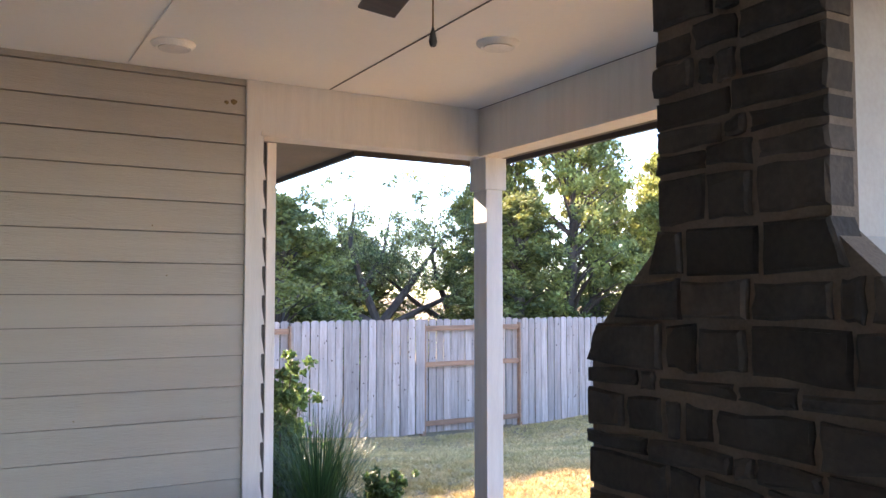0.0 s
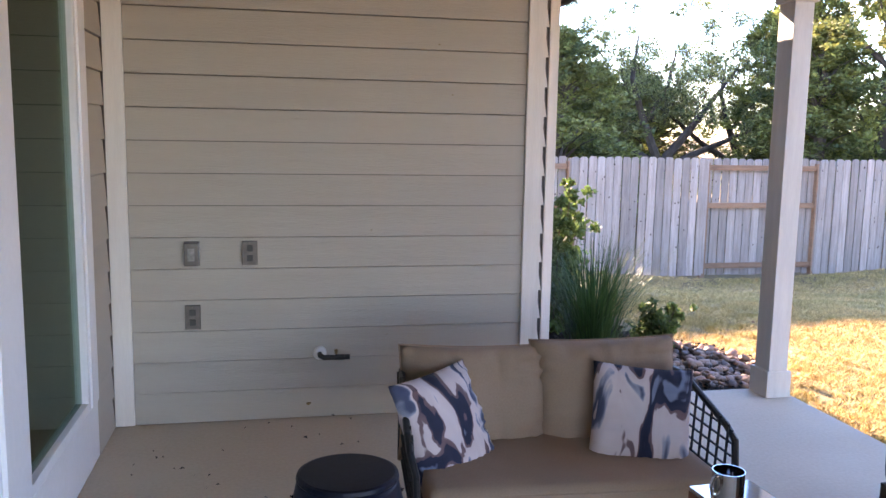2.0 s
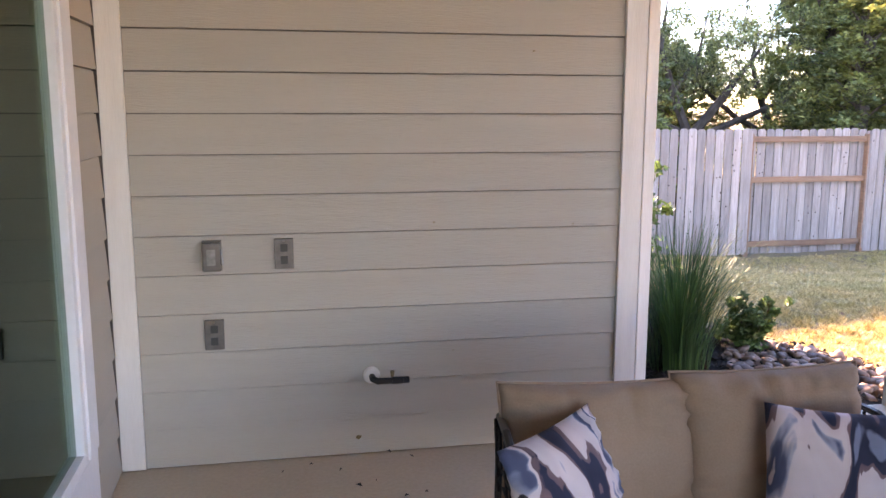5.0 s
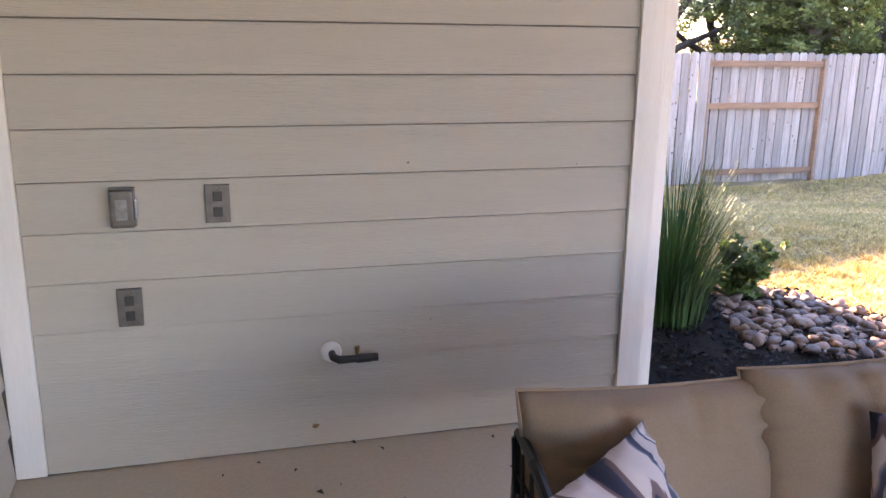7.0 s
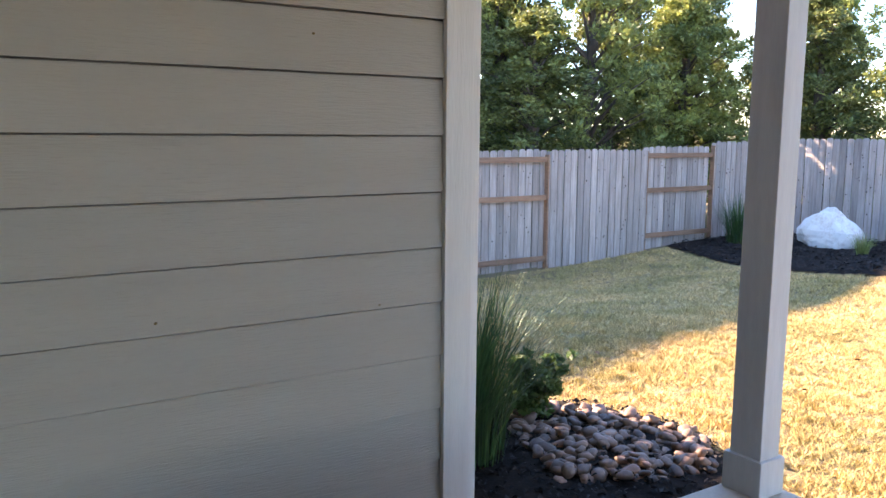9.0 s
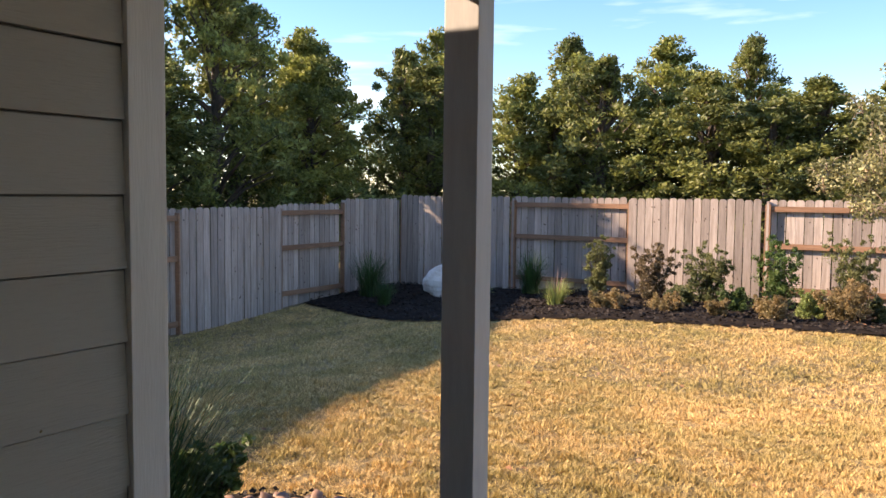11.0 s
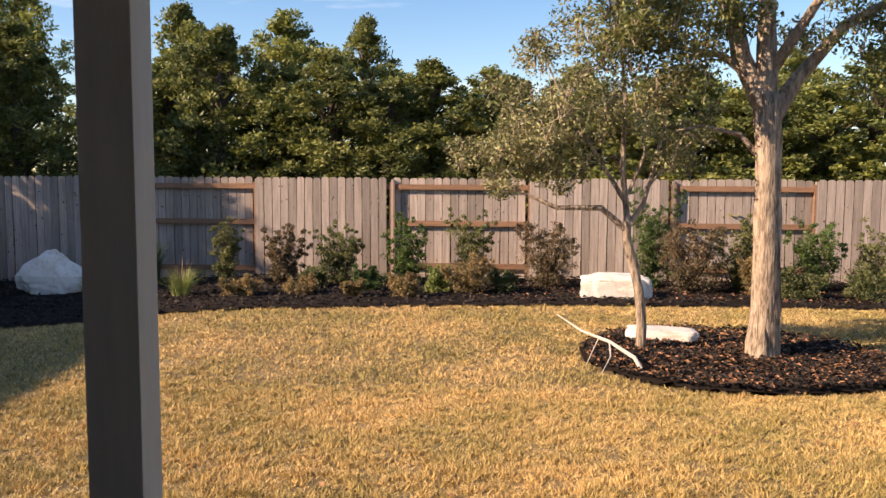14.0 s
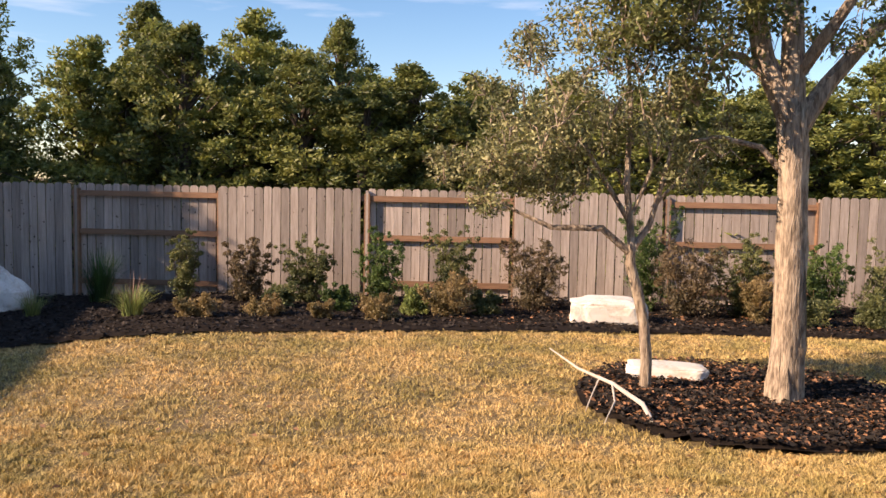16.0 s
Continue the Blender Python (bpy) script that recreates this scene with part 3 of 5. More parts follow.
def tap(x, z):
    o = base("gas_tap", x, WY - 0.008, z, label="dark brass gas valve on a round cream flange", category="tap")
    bm = bmesh.new()
    lathe(bm, [(0.034, 0.0), (0.034, 0.012), (0.028, 0.02), (0.012, 0.022)], 24)
    bmesh.ops.rotate(bm, matrix=Matrix.Rotation(radians(90), 3, "X"), verts=bm.verts)
    part("flange", bm, M_TRIM, o, smooth=False)
    bm = bmesh.new()
    tube(bm, [(0, -0.01, 0), (0, -0.045, -0.005), (0.02, -0.055, -0.012), (0.075, -0.055, -0.012)], [0.013, 0.013, 0.014, 0.012], 10)
    tube(bm, [(0.075, -0.055, -0.012), (0.12, -0.055, -0.012)], [0.016, 0.015], 6)
    part("valve_body", bm, M_DARK, o)
    part("outlet_nut", tube(bmesh.new(), [(0.121, -0.055, -0.012), (0.145, -0.055, -0.012)], 0.013, 10), M_DARK, o)
    part("key_stem", tube(bmesh.new(), [(0.078, -0.055, 0.004), (0.078, -0.055, 0.028)], [0.006, 0.009], 8), M_BRASS, o)


tap(0.365, 0.335)


# ---- ceiling things ----
def downlight(x, y):
    o = base("recessed_light", x, y, CEIL - 0.03, label="round white recessed ceiling light, switched off", category="light", group="ceiling lights")
    bm = bmesh.new()
    lathe(bm, [(0.095, 0.03), (0.095, 0.022), (0.075, 0.006), (0.068, 0.010)], 32)
    part("trim_ring", bm, M_CEIL, o)
    part("diffuser", lathe(bmesh.new(), [(0.066, 0.004), (0.066, 0.009)], 24), M_LENS, o)


downlight(2.17, 4.63)
downlight(0.94, 5.35)


def fan(x, y):
    o = base("ceiling_fan", x, y, CEIL - 0.25, label="dark ceiling fan with brown wooden blades and pull chain", category="fan")
    part("rod", tube(bmesh.new(), [(0, 0, 0.12), (0, 0, 0.26)], 0.012, 10), M_FRAME, o)
    part("canopy", lathe(bmesh.new(), [(0.03, 0.23), (0.07, 0.27), (0.07, 0.299)], 24), M_FRAME, o)
    part("motor", lathe(bmesh.new(), [(0.04, -0.06), (0.09, -0.03), (0.11, 0.03), (0.09, 0.09), (0.03, 0.12)], 28), M_FRAME, o)
    for k in range(5):
        a = radians(72 * k + 78)
        bm = bmesh.new()
        box(bm, 0.14, 0.60, -0.06, 0.06, 0.015, 0.023, bevel=0.003, turn=Matrix.Rotation(a, 4, "Z") @ Matrix.Rotation(radians(10), 4, "X"))
        part("blade", bm, M_FANBLADE, o)
        part("blade_arm", tube(bmesh.new(), [(0.09 * math.cos(a), 0.09 * math.sin(a), 0.02), (0.20 * math.cos(a), 0.20 * math.sin(a), 0.028)], 0.012, 6), M_FRAME, o)
    chain = part("pull_chain", tube(bmesh.new(), [(0, 0, -0.06), (0, 0, -0.215)], 0.0022, 6), M_BRASS, o)
    bm = bmesh.new()
    lathe(bm, [(0.002, -0.215), (0.006, -0.228), (0.010, -0.25), (0.007, -0.262)], 12)
    part("pull_knob", bm, M_DARK, chain)


fan(1.12, 3.34)


# ---- furniture ----
def pillow_mesh(w, h, t, puff=0.5, seed=0, n=30):
    """A stuffed square with pinched corners, standing in its own x-z plane."""
    v, f = [], []
    idx = {}
    for side in (1, -1):
        for i in range(n + 1):
            for j in range(n + 1):
                u, q = 2 * i / n - 1, 2 * j / n - 1
                edge = i in (0, n) or j in (0, n)
                if side < 0 and edge:
                    idx[side, i, j] = idx[1, i, j]
                    continue
                x = u * w / 2 * (1 - 0.05 * (1 - q * q) * abs(u))
                z = q * h / 2 * (1 - 0.05 * (1 - u * u) * abs(q))
                d = t / 2 * ((1 - u ** 4) * (1 - q ** 4)) ** puff
                fold = abs(noise.noise(Vector((u * 5 + seed, q * 1.6, side * 3 + seed)))) * (abs(q) ** 1.5) + abs(noise.noise(Vector((u * 1.6 + seed, q * 5, side * 3)))) * (abs(u) ** 1.5)
                d += 0.06 * t * noise.noise(Vector((u * 2 + seed, q * 2, side * 3))) - (0.0 if edge else 0.28 * t * fold * (1 - (u * q) ** 6))
                idx[side, i, j] = len(v)
                v.append((x, side * (0 if edge else d), z))
    for side in (1, -1):
        for i in range(n):
            for j in range(n):
                q = (idx[side, i, j], idx[side, i + 1, j], idx[side, i + 1, j + 1], idx[side, i, j + 1])
                f.append(q if side < 0 else q[::-1])
    return v, f


def cushion(name, w, h, t, mat, parent, m, seed, label, piping=True, puff=0.33):
    v, f = pillow_mesh(w, h, t, puff, seed)
    ob = raw(name, v, f, mat, parent, label=label, smooth=True)
    ob.matrix_basis = m
    if piping:
        pts = []
        for a, b in (((-1, -1), (1, -1)), ((1, -1), (1, 1)), ((1, 1), (-1, 1)), ((-1, 1), (-1, -1))):
            for k in range(8):
                u, q = a[0] + (b[0] - a[0]) * k / 8, a[1] + (b[1] - a[1]) * k / 8
                pts.append((u * w / 2 * (1 - 0.05 * (1 - q * q) * abs(u)), 0, q * h / 2 * (1 - 0.05 * (1 - u * u) * abs(q))))
        pts.append(pts[0])
        part("piping", tube(bmesh.new(), pts, 0.005, 6, cap=False), mat, ob)
    return ob


def sofa(x, y, rz):
    """A two-seat garden sofa: its seat faces -y."""
    s = base("sofa", x, y, 0, rz, label="two-seat garden sofa with tan cushions and a charcoal rope-woven frame", category="sofa")
    W, D = 1.04, 0.62
    bm = boxes((-W / 2, W / 2, -D / 2, -D / 2 + 0.03, 0.20, 0.235), (-W / 2, W / 2, D / 2 - 0.03, D / 2, 0.20, 0.235), (-W / 2, -W / 2 + 0.03, -D / 2, D / 2, 0.201, 0.234), (W / 2 - 0.03, W / 2, -D / 2, D / 2, 0.201, 0.234), bevel=0.004)
    part("seat_frame", bm, M_FRAME, s)
    part("seat_deck", boxes((-W / 2 + 0.03, W / 2 - 0.03, -D / 2 + 0.03, D / 2 - 0.03, 0.215, 0.232)), M_ROPE, s)
    for sx in (-1, 1):
        for sy in (-1, 1):
            part("leg", tube(bmesh.new(), [(sx * (W / 2 - 0.02), sy * (D / 2 - 0.02), 0.0), (sx * (W / 2 - 0.02), sy * (D / 2 - 0.02), 0.21)], 0.014, 8), M_FRAME, s)
        X = sx * (W / 2 + 0.02)
        loop = [(X, -D / 2 + 0.02, 0.21), (X + sx * 0.008, -D / 2 + 0.03, 0.40), (X + sx * 0.025, -D / 2 + 0.07, 0.47), (X + sx * 0.025, -D / 2 + 0.14, 0.505), (X + sx * 0.012, D / 2 - 0.15, 0.60), (X, D / 2 - 0.02, 0.60), (X, D / 2, 0.21)]
        part("arm_frame", tube(bmesh.new(), loop, 0.013, 8), M_FRAME, s)
        bm = bmesh.new()
        for k in range(9):
            yy = -D / 2 + 0.10 + k * 0.062
            top = 0.52 + 0.08 * k / 9
            tube(bm, [(X, yy, 0.22), (X + sx * 0.015, yy, top)], 0.005, 5)
        for k in range(6):
            zz = 0.26 + k * 0.048
            tube(bm, [(X + sx * 0.02, -D / 2 + 0.08, zz), (X + sx * 0.006, D / 2 - 0.04, zz)], 0.005, 5)
        part("rope_weave", bm, M_ROPE, s, label="open woven rope side")
    part("back_frame", tube(bmesh.new(), [(-W / 2, D / 2 + 0.01, 0.21), (-W / 2, D / 2 + 0.03, 0.56), (-W / 2 + 0.05, D / 2 + 0.035, 0.60), (W / 2 - 0.05, D / 2 + 0.035, 0.60), (W / 2, D / 2 + 0.03, 0.56), (W / 2, D / 2 + 0.01, 0.21)], 0.013, 8), M_FRAME, s)
    bm = bmesh.new()
    for k in range(17):
        xx = -W / 2 + 0.06 + k * (W - 0.12) / 16
        tube(bm, [(xx, D / 2 + 0.01, 0.23), (xx, D / 2 + 0.035, 0.60)], 0.005, 5)
    for k in range(7):
        zz = 0.27 + k * 0.05
        tube(bm, [(-W / 2, D / 2 + 0.022, zz), (W / 2, D / 2 + 0.022, zz)], 0.005, 5)
    part("back_weave", bm, M_ROPE, s, label="open woven rope back")
    bm = boxes((-W / 2 + 0.01, W / 2 - 0.01, -D / 2 - 0.01, D / 2 - 0.10, 0.236, 0.356), bevel=0.038)
    for v in bm.verts:
        if v.co.z > 0.33:
            v.co.z += 0.012 * noise.noise(v.co * 4)
    seat = part("seat_cushion", bm, M_CUSHION, s, label="long tan seat cushion", smooth=True)
    part("piping", tube(bmesh.new(), [(-W / 2 + 0.03, -D / 2 - 0.008, 0.328), (W / 2 - 0.03, -D / 2 - 0.008, 0.328)], 0.005, 6), M_CUSHION, seat)
    cushion("back_cushion", 0.585, 0.46, 0.20, M_CUSHION, s, pose(-0.265, D / 2 - 0.08, 0.48, -14, 1, 0), 1, "tan back cushion")
    cushion("back_cushion", 0.595, 0.48, 0.20, M_CUSHION, s, pose(0.265, D / 2 - 0.08, 0.49, -14, -1, 0), 4, "tan back cushion")
    s.scale = (0.97, 1, 0.91)
    return s


SOFA = pose(1.125, 4.395, 0, 0, 0, -3)
sofa(1.125, 4.395, -3)
for k, (px, lean, spin, yaw) in enumerate(((-0.42, -24, -5, 36), (0.29, -24, 3, -16))):
    p = cushion("throw_pillow", 0.36, 0.39, 0.14, M_PRINT, None, SOFA @ pose(px + 0.02, 0.0, 0.425, lean, spin, yaw), 7 + 4 * k,
                "square throw pillow with navy and plum brush strokes", piping=False, puff=0.5)
    tagged(p, category="pillow", group="throw pillows on the sofa")


def stool(x, y):
    s = base("garden_stool", x, y, 0, label="round navy glazed ceramic garden stool with a flat top", category="stool")
    part("body", lathe(bmesh.new(), [(0.13, 0.0), (0.14, 0.02), (0.165, 0.12), (0.175, 0.22), (0.168, 0.34), (0.150, 0.42), (0.145, 0.432)], 40), M_NAVY, s, smooth=True)
    part("top", lathe(bmesh.new(), [(0.147, 0.4325), (0.150, 0.438), (0.147, 0.448), (0.138, 0.451)], 40), M_NAVY, s)
    for k in range(12):
        a = 2 * math.pi * k / 12
        bm = bmesh.new()
        bmesh.ops.create_uvsphere(bm, u_segments=8, v_segments=5, radius=0.006)
        part("stud", bm, M_SILVER if k % 3 == 0 else M_NAVY, s, at=(0.161 * math.cos(a), 0.161 * math.sin(a), 0.385))


stool(0.355, 4.01)


def side_table(x, y, z, w, rz=20):
    s = base("side_table", x, y, 0, rz, label="small mirror-topped side table with bronze legs", category="table")
    part("tabletop", boxes((-w, w, -w, w, z - 0.012, z), bevel=0.002), M_SILVER, s)
    part("apron", boxes((-w, w, -w, -w + 0.012, z - 0.035, z - 0.013), (-w, w, w - 0.012, w, z - 0.035, z - 0.013), (-w, -w + 0.012, -w + 0.013, w - 0.013, z - 0.035, z - 0.013), (w - 0.012, w, -w + 0.013, w - 0.013, z - 0.035, z - 0.013)), M_COPPER, s)
    for sx in (-1, 1):
        for sy in (-1, 1):
            part("leg", boxes((sx * w - 0.012 * (sx > 0), sx * w + 0.012 * (sx < 0), sy * w - 0.012 * (sy > 0), sy * w + 0.012 * (sy < 0), 0, z - 0.036)), M_COPPER, s)


def mug(x, y, z):
    s = base("mug", x, y, z, 200, label="polished metal mug standing on the side table", category="mug")
    bm = bmesh.new()
    lathe(bm, [(0.038, 0.0), (0.045, 0.004), (0.045, 0.085), (0.042, 0.085), (0.041, 0.012), (0.002, 0.010)], 32)
    part("body", bm, M_SILVER, s, smooth=False)
    part("handle", tube(bmesh.new(), [(0.04, 0, 0.078), (0.062, 0, 0.076), (0.07, 0, 0.055), (0.062, 0, 0.03), (0.04, 0, 0.022)], 0.005, 8), M_SILVER, s)


side_table(1.43, 3.71, 0.43, 0.10, 4)
mug(1.385, 3.70, 0.431)
side_table(0.72, 3.62, 0.31, 0.12, 4)
mug(0.69, 3.66, 0.311)

# ---- fences ----
FY, FX = 14.70, 15.60


def fence(name, along, start, stops, kinds, top, label):
    """A board-on-rail fence; bays turn their boards or their rails to the garden by turns. along: 'x' or 'y'."""
    f = base(name, 0, 0, 0, label=label, category="fence")
    rnd = random.Random(len(name) + int(start))
    meshes = []
    for k in range(10):
        bm = bmesh.new()
        w = 0.069 if k % 3 else 0.066
        lean = rnd.uniform(-0.002, 0.002)
        out = [(-w, -2.0), (w, -2.0), (w + lean, -0.03), (w - 0.028 + lean, 0.0), (-w + 0.028 + lean, 0.0), (-w + lean, -0.03)]
        prism_x(bm, out, -0.008, 0.008)
        me = bpy.data.meshes.new("picket")
        bm.to_mesh(me)
        bm.free()
        me.materials.append(M_FENCE)
        meshes.append(me)

    def spot(a, d):
        return (a, FY - d) if along == "x" else (FX - d, a)

    def beam_box(nm, a0, a1, d0, d1, z0, z1, mat):
        if along == "x":
            b = boxes((a0, a1, FY - d1, FY - d0, z0, z1))
        else:
            b = boxes((FX - d1, FX - d0, min(a0, a1), max(a0, a1), z0, z1))
        part(nm, b, mat, f)

    prev = start
    sgn = 1 if stops[0] > start else -1
    for stop, kind in zip(stops, kinds):
        near = kind == "boards"
        T = (top(prev) + top(stop)) / 2
        g = lawn_z(*spot((prev + stop) / 2, 0))
        for z in (T - 0.16, T - 0.80, g + 0.22):
            beam_box("rail", prev + sgn * 0.05, stop - sgn * 0.05, -0.018, 0.018, z - 0.045, z + 0.045, M_RAIL)
        beam_box("fence_post", prev - 0.045, prev + 0.045, -0.045, 0.045, g - 0.3, T - 0.08, M_RAIL)
        d = 0.055 if near else -0.055
        a, n = prev + sgn * 0.072, 0
        while (stop - a) * sgn > 0.04:
            ob = new("picket", meshes[rnd.randrange(10)])
            ob.parent = f
            x, y = spot(a, d)
            ob.matrix_basis = pose(x, y, T + rnd.uniform(-0.012, 0.012), rnd.uniform(-0.3, 0.3), rnd.uniform(-0.25, 0.25), (90 if along == "x" else 0))
            a += sgn * (0.1425 + rnd.choice((0.004, 0.009, 0.015) if along == "x" else (0.002, 0.004, 0.007)))
            n += 1
        if near:
            for aa in (prev, stop):
                beam_box("edge_board", aa - 0.02, aa + 0.02, -0.04, 0.046, g, T - 0.03, M_FENCE)
        prev = stop


fence("garden_fence", "x", -4.9, (-2.46, -0.02, 2.42, 4.86, 7.29, 9.40, 11.70, 13.6, 15.5), ("boards", "rails", "boards", "rails", "boards", "rails", "boards", "rails", "boards"),
      lambda x: 1.10 + 0.2 * smooth01((x - 12) / 3.5), "weathered grey cedar board fence with dog-eared pickets and reddish rails")
fence("garden_fence", "y", 14.6, (11.9, 9.455, 7.0, 4.57, 2.135, -0.25, -2.7, -5.1, -7.5, -9.9), ("boards", "rails", "boards", "rails", "boards", "rails", "boards", "rails", "boards", "rails"),
      lambda y: 1.32, "weathered brown cedar board fence with dog-eared pickets behind the bed")


# ---- beds ----
def inside(x, y, poly):
    c = False
    for (x0, y0), (x1, y1) in zip(poly, poly[1:] + poly[:1]):
        if (y0 > y) != (y1 > y) and x < (x1 - x0) * (y - y0) / (y1 - y0) + x0:
            c = not c
    return c


BED_FAR = [(12.3, 14.62), (11.8, 13.2), (11.15, 11.8), (10.9, 10.4), (11.25, 9.2), (11.85, 6.9), (12.3, 4.5), (12.5, 2.0), (12.4, -2.0), (12.0, -8.0), (15.5, -8.0), (15.5, 14.62)]
BED_OAK = [(8.95 + 1.45 * math.cos(a) * (1 + 0.05 * math.sin(3 * a)), 2.75 + 1.5 * math.sin(a) * (1 + 0.04 * math.cos(2 * a))) for a in [2 * math.pi * k / 28 for k in range(28)]]
BED_WALL = [(1.50, 5.96), (3.0, 5.96), (3.25, 6.2), (3.42, 6.6), (3.25, 7.1), (2.9, 7.5), (2.7, 8.4), (2.6, 9.4), (2.5, 12.0), (1.50, 12.0)]


def outside_all(P, polys):
    """True for the rows of P (n x 2) that lie in none of the polygons."""
    keep_ = np.ones(len(P), bool)
    for poly in polys:
        c = np.zeros(len(P), bool)
        for (x0, y0), (x1, y1) in zip(poly, poly[1:] + poly[:1]):
            if y0 != y1:
                c ^= ((y0 > P[:, 1]) != (y1 > P[:, 1])) & (P[:, 0] < (x1 - x0) * (P[:, 1] - y0) / (y1 - y0) + x0)
        keep_ &= ~c
    return keep_


def bed(name, poly, lift, step, label):
    xs, ys = [p[0] for p in poly], [p[1] for p in poly]
    x0, y0 = min(xs), min(ys)
    nx, ny = int((max(xs) - x0) / step) + 2, int((max(ys) - y0) / step) + 2
    v, f, idx = [], [], {}

    def vert(i, j):
        if (i, j) not in idx:
            x, y = x0 + i * step, y0 + j * step
            rim = sum(inside(x + a, y + b, poly) for a in (-0.12, 0.12) for b in (-0.12, 0.12)) / 4
            idx[i, j] = len(v)
            v.append((x, y, lawn_z(x, y) + 0.004 + lift * rim + 0.02 * rim * noise.noise(Vector((x * 3, y * 3, 1)))))
        return idx[i, j]

    for i in range(nx):
        for j in range(ny):
            if inside(x0 + (i + 0.5) * step, y0 + (j + 0.5) * step, poly):
                f.append((vert(i, j), vert(i + 1, j), vert(i + 1, j + 1), vert(i, j + 1)))
    raw(name, v, f, M_MULCH, kind="structure", label=label, smooth=True)


bed("planting_bed", BED_FAR, 0.05, 0.12, "dark mulch bed along the fence")
bed("tree_ring", BED_OAK, 0.07, 0.08, "round dark mulch ring strewn with leaves under the trees")
bed("wall_bed", BED_WALL, 0.03, 0.06, "dark mulch bed beside the patio")


def scatter(name, poly, count, size, mat, lift, label, seed, flat=0.35):
    """Loose chips or leaves strewn over a bed, in one mesh."""
    rnd = random.Random(seed)
    xs, ys = [p[0] for p in poly], [p[1] for p in poly]
    v, f = [], []
    while count > 0:
        x, y = rnd.uniform(min(xs), max(xs)), rnd.uniform(min(ys), max(ys))
        if not inside(x, y, poly):
            continue
        count -= 1
        a, s, w = rnd.uniform(0, 6.3), size * rnd.uniform(0.5, 1.3), rnd.uniform(0.3, 0.6)
        z = lawn_z(x, y) + lift + rnd.uniform(0, 0.015)
        c, d = math.cos(a) * s, math.sin(a) * s
        t = rnd.uniform(-flat, flat) * s
        k = len(v)
        v += [(x - c, y - d, z), (x + d * w, y - c * w, z + 0.004 + t), (x + c, y + d, z + t * 0.5), (x - d * w, y + c * w, z + 0.008)]
        f.append((k, k + 1, k + 2, k + 3))
    raw(name, v, f, mat, kind="stuff", label=label)


scatter("mulch_chips", BED_FAR, 14000, 0.035, M_CHIP, 0.06, "dark wood chips", 1, 1.0)
scatter("mulch_chips", BED_OAK, 7000, 0.028, M_CHIP, 0.08, "dark wood chips", 2, 1.0)
scatter("mulch_chips", BED_WALL, 7000, 0.018, M_CHIP, 0.035, "dark wood chips", 3, 1.0)
scatter("fallen_leaves", BED_OAK, 2400, 0.026, M_LEAFLITTER, 0.085, "brown fallen oak leaves", 4, 0.8)
scatter("fallen_leaves", [(12.6, -4), (15.3, -4), (15.3, 5.5), (12.6, 5.5)], 1300, 0.03, M_LEAFLITTER, 0.065, "brown fallen leaves", 5, 0.8)
scatter("fallen_leaves", [(4, -1), (12, -1), (12, 8), (4, 8)], 500, 0.022, M_LEAFLITTER, 0.03, "fallen leaves on the lawn", 6, 0.8)
scatter("floor_litter", [(-0.2, 4.7), (0.15, 4.7), (0.15, 5.1), (-0.2, 5.1)], 7, 0.010, M_DARK, 0.115, "small dry leaves on the slab", 8, 0.1)
scatter("floor_litter", [(-0.5, 5.1), (1.3, 5.55), (1.3, 5.76), (-0.55, 5.76)], 22, 0.013, M_DARK, 0.115, "small dry leaves along the wall", 7, 0.1)


def lawn_blades():
    rnd = np.random.default_rng(3)
    P = []
    for (x0, x1, y0, y1, n) in ((3.0, 7.5, 0.8, 9.5, 380000), (7.5, 12.6, -2.5, 14.6, 280000), (2.4, 7.5, 9.5, 14.5, 50000), (12, 13, -6, 2, 3000)):
        P.append(np.stack([rnd.uniform(x0, x1, n), rnd.uniform(y0, y1, n)], 1))
    P = np.concatenate(P)
    P = P[outside_all(P, (BED_FAR, BED_OAK, BED_WALL))]
    z = np.array([lawn_z(x, y) for x, y in P.tolist()])
    n = len(P)
    far = np.clip((P[:, 0] - 2) / 9, 0.25, 1)
    patch = np.array([noise.noise(Vector((x * 2.2, y * 2.2, 4))) for x, y in P])
    tuft_ = np.array([noise.noise(Vector((x * 9, y * 9, 2))) for x, y in P])
    h = 0.016 + 0.018 * rnd.random(n) + 0.014 * patch + 0.040 * np.clip(tuft_, -0.45, 0.6)
    w = (0.0022 + 0.0040 * far)
    a = rnd.uniform(0, 6.28, n)
    lx, ly = rnd.normal(0, 0.026, n), rnd.normal(0, 0.026, n)
    v = np.zeros((n, 3, 3))
    v[:, 0] = np.stack([P[:, 0] - np.cos(a) * w, P[:, 1] - np.sin(a) * w, z - 0.003], 1)
    v[:, 1] = np.stack([P[:, 0] + np.cos(a) * w, P[:, 1] + np.sin(a) * w, z - 0.003], 1)
    v[:, 2] = np.stack([P[:, 0] + lx, P[:, 1] + ly, z + h], 1)
    me = bpy.data.meshes.new("lawn_grass")
    me.vertices.add(n * 3)
    me.vertices.foreach_set("co", v.reshape(-1))
    me.loops.add(n * 3)
    me.loops.foreach_set("vertex_index", np.arange(n * 3, dtype=np.int32))
    me.polygons.add(n)
    me.polygons.foreach_set("loop_start", np.arange(0, n * 3, 3, dtype=np.int32))
    me.update(calc_edges=True)
    me.materials.append(M_GRASS)
    tagged(new("lawn_grass", me), "short dormant straw-yellow grass with a little green", kind="stuff")


lawn_blades()


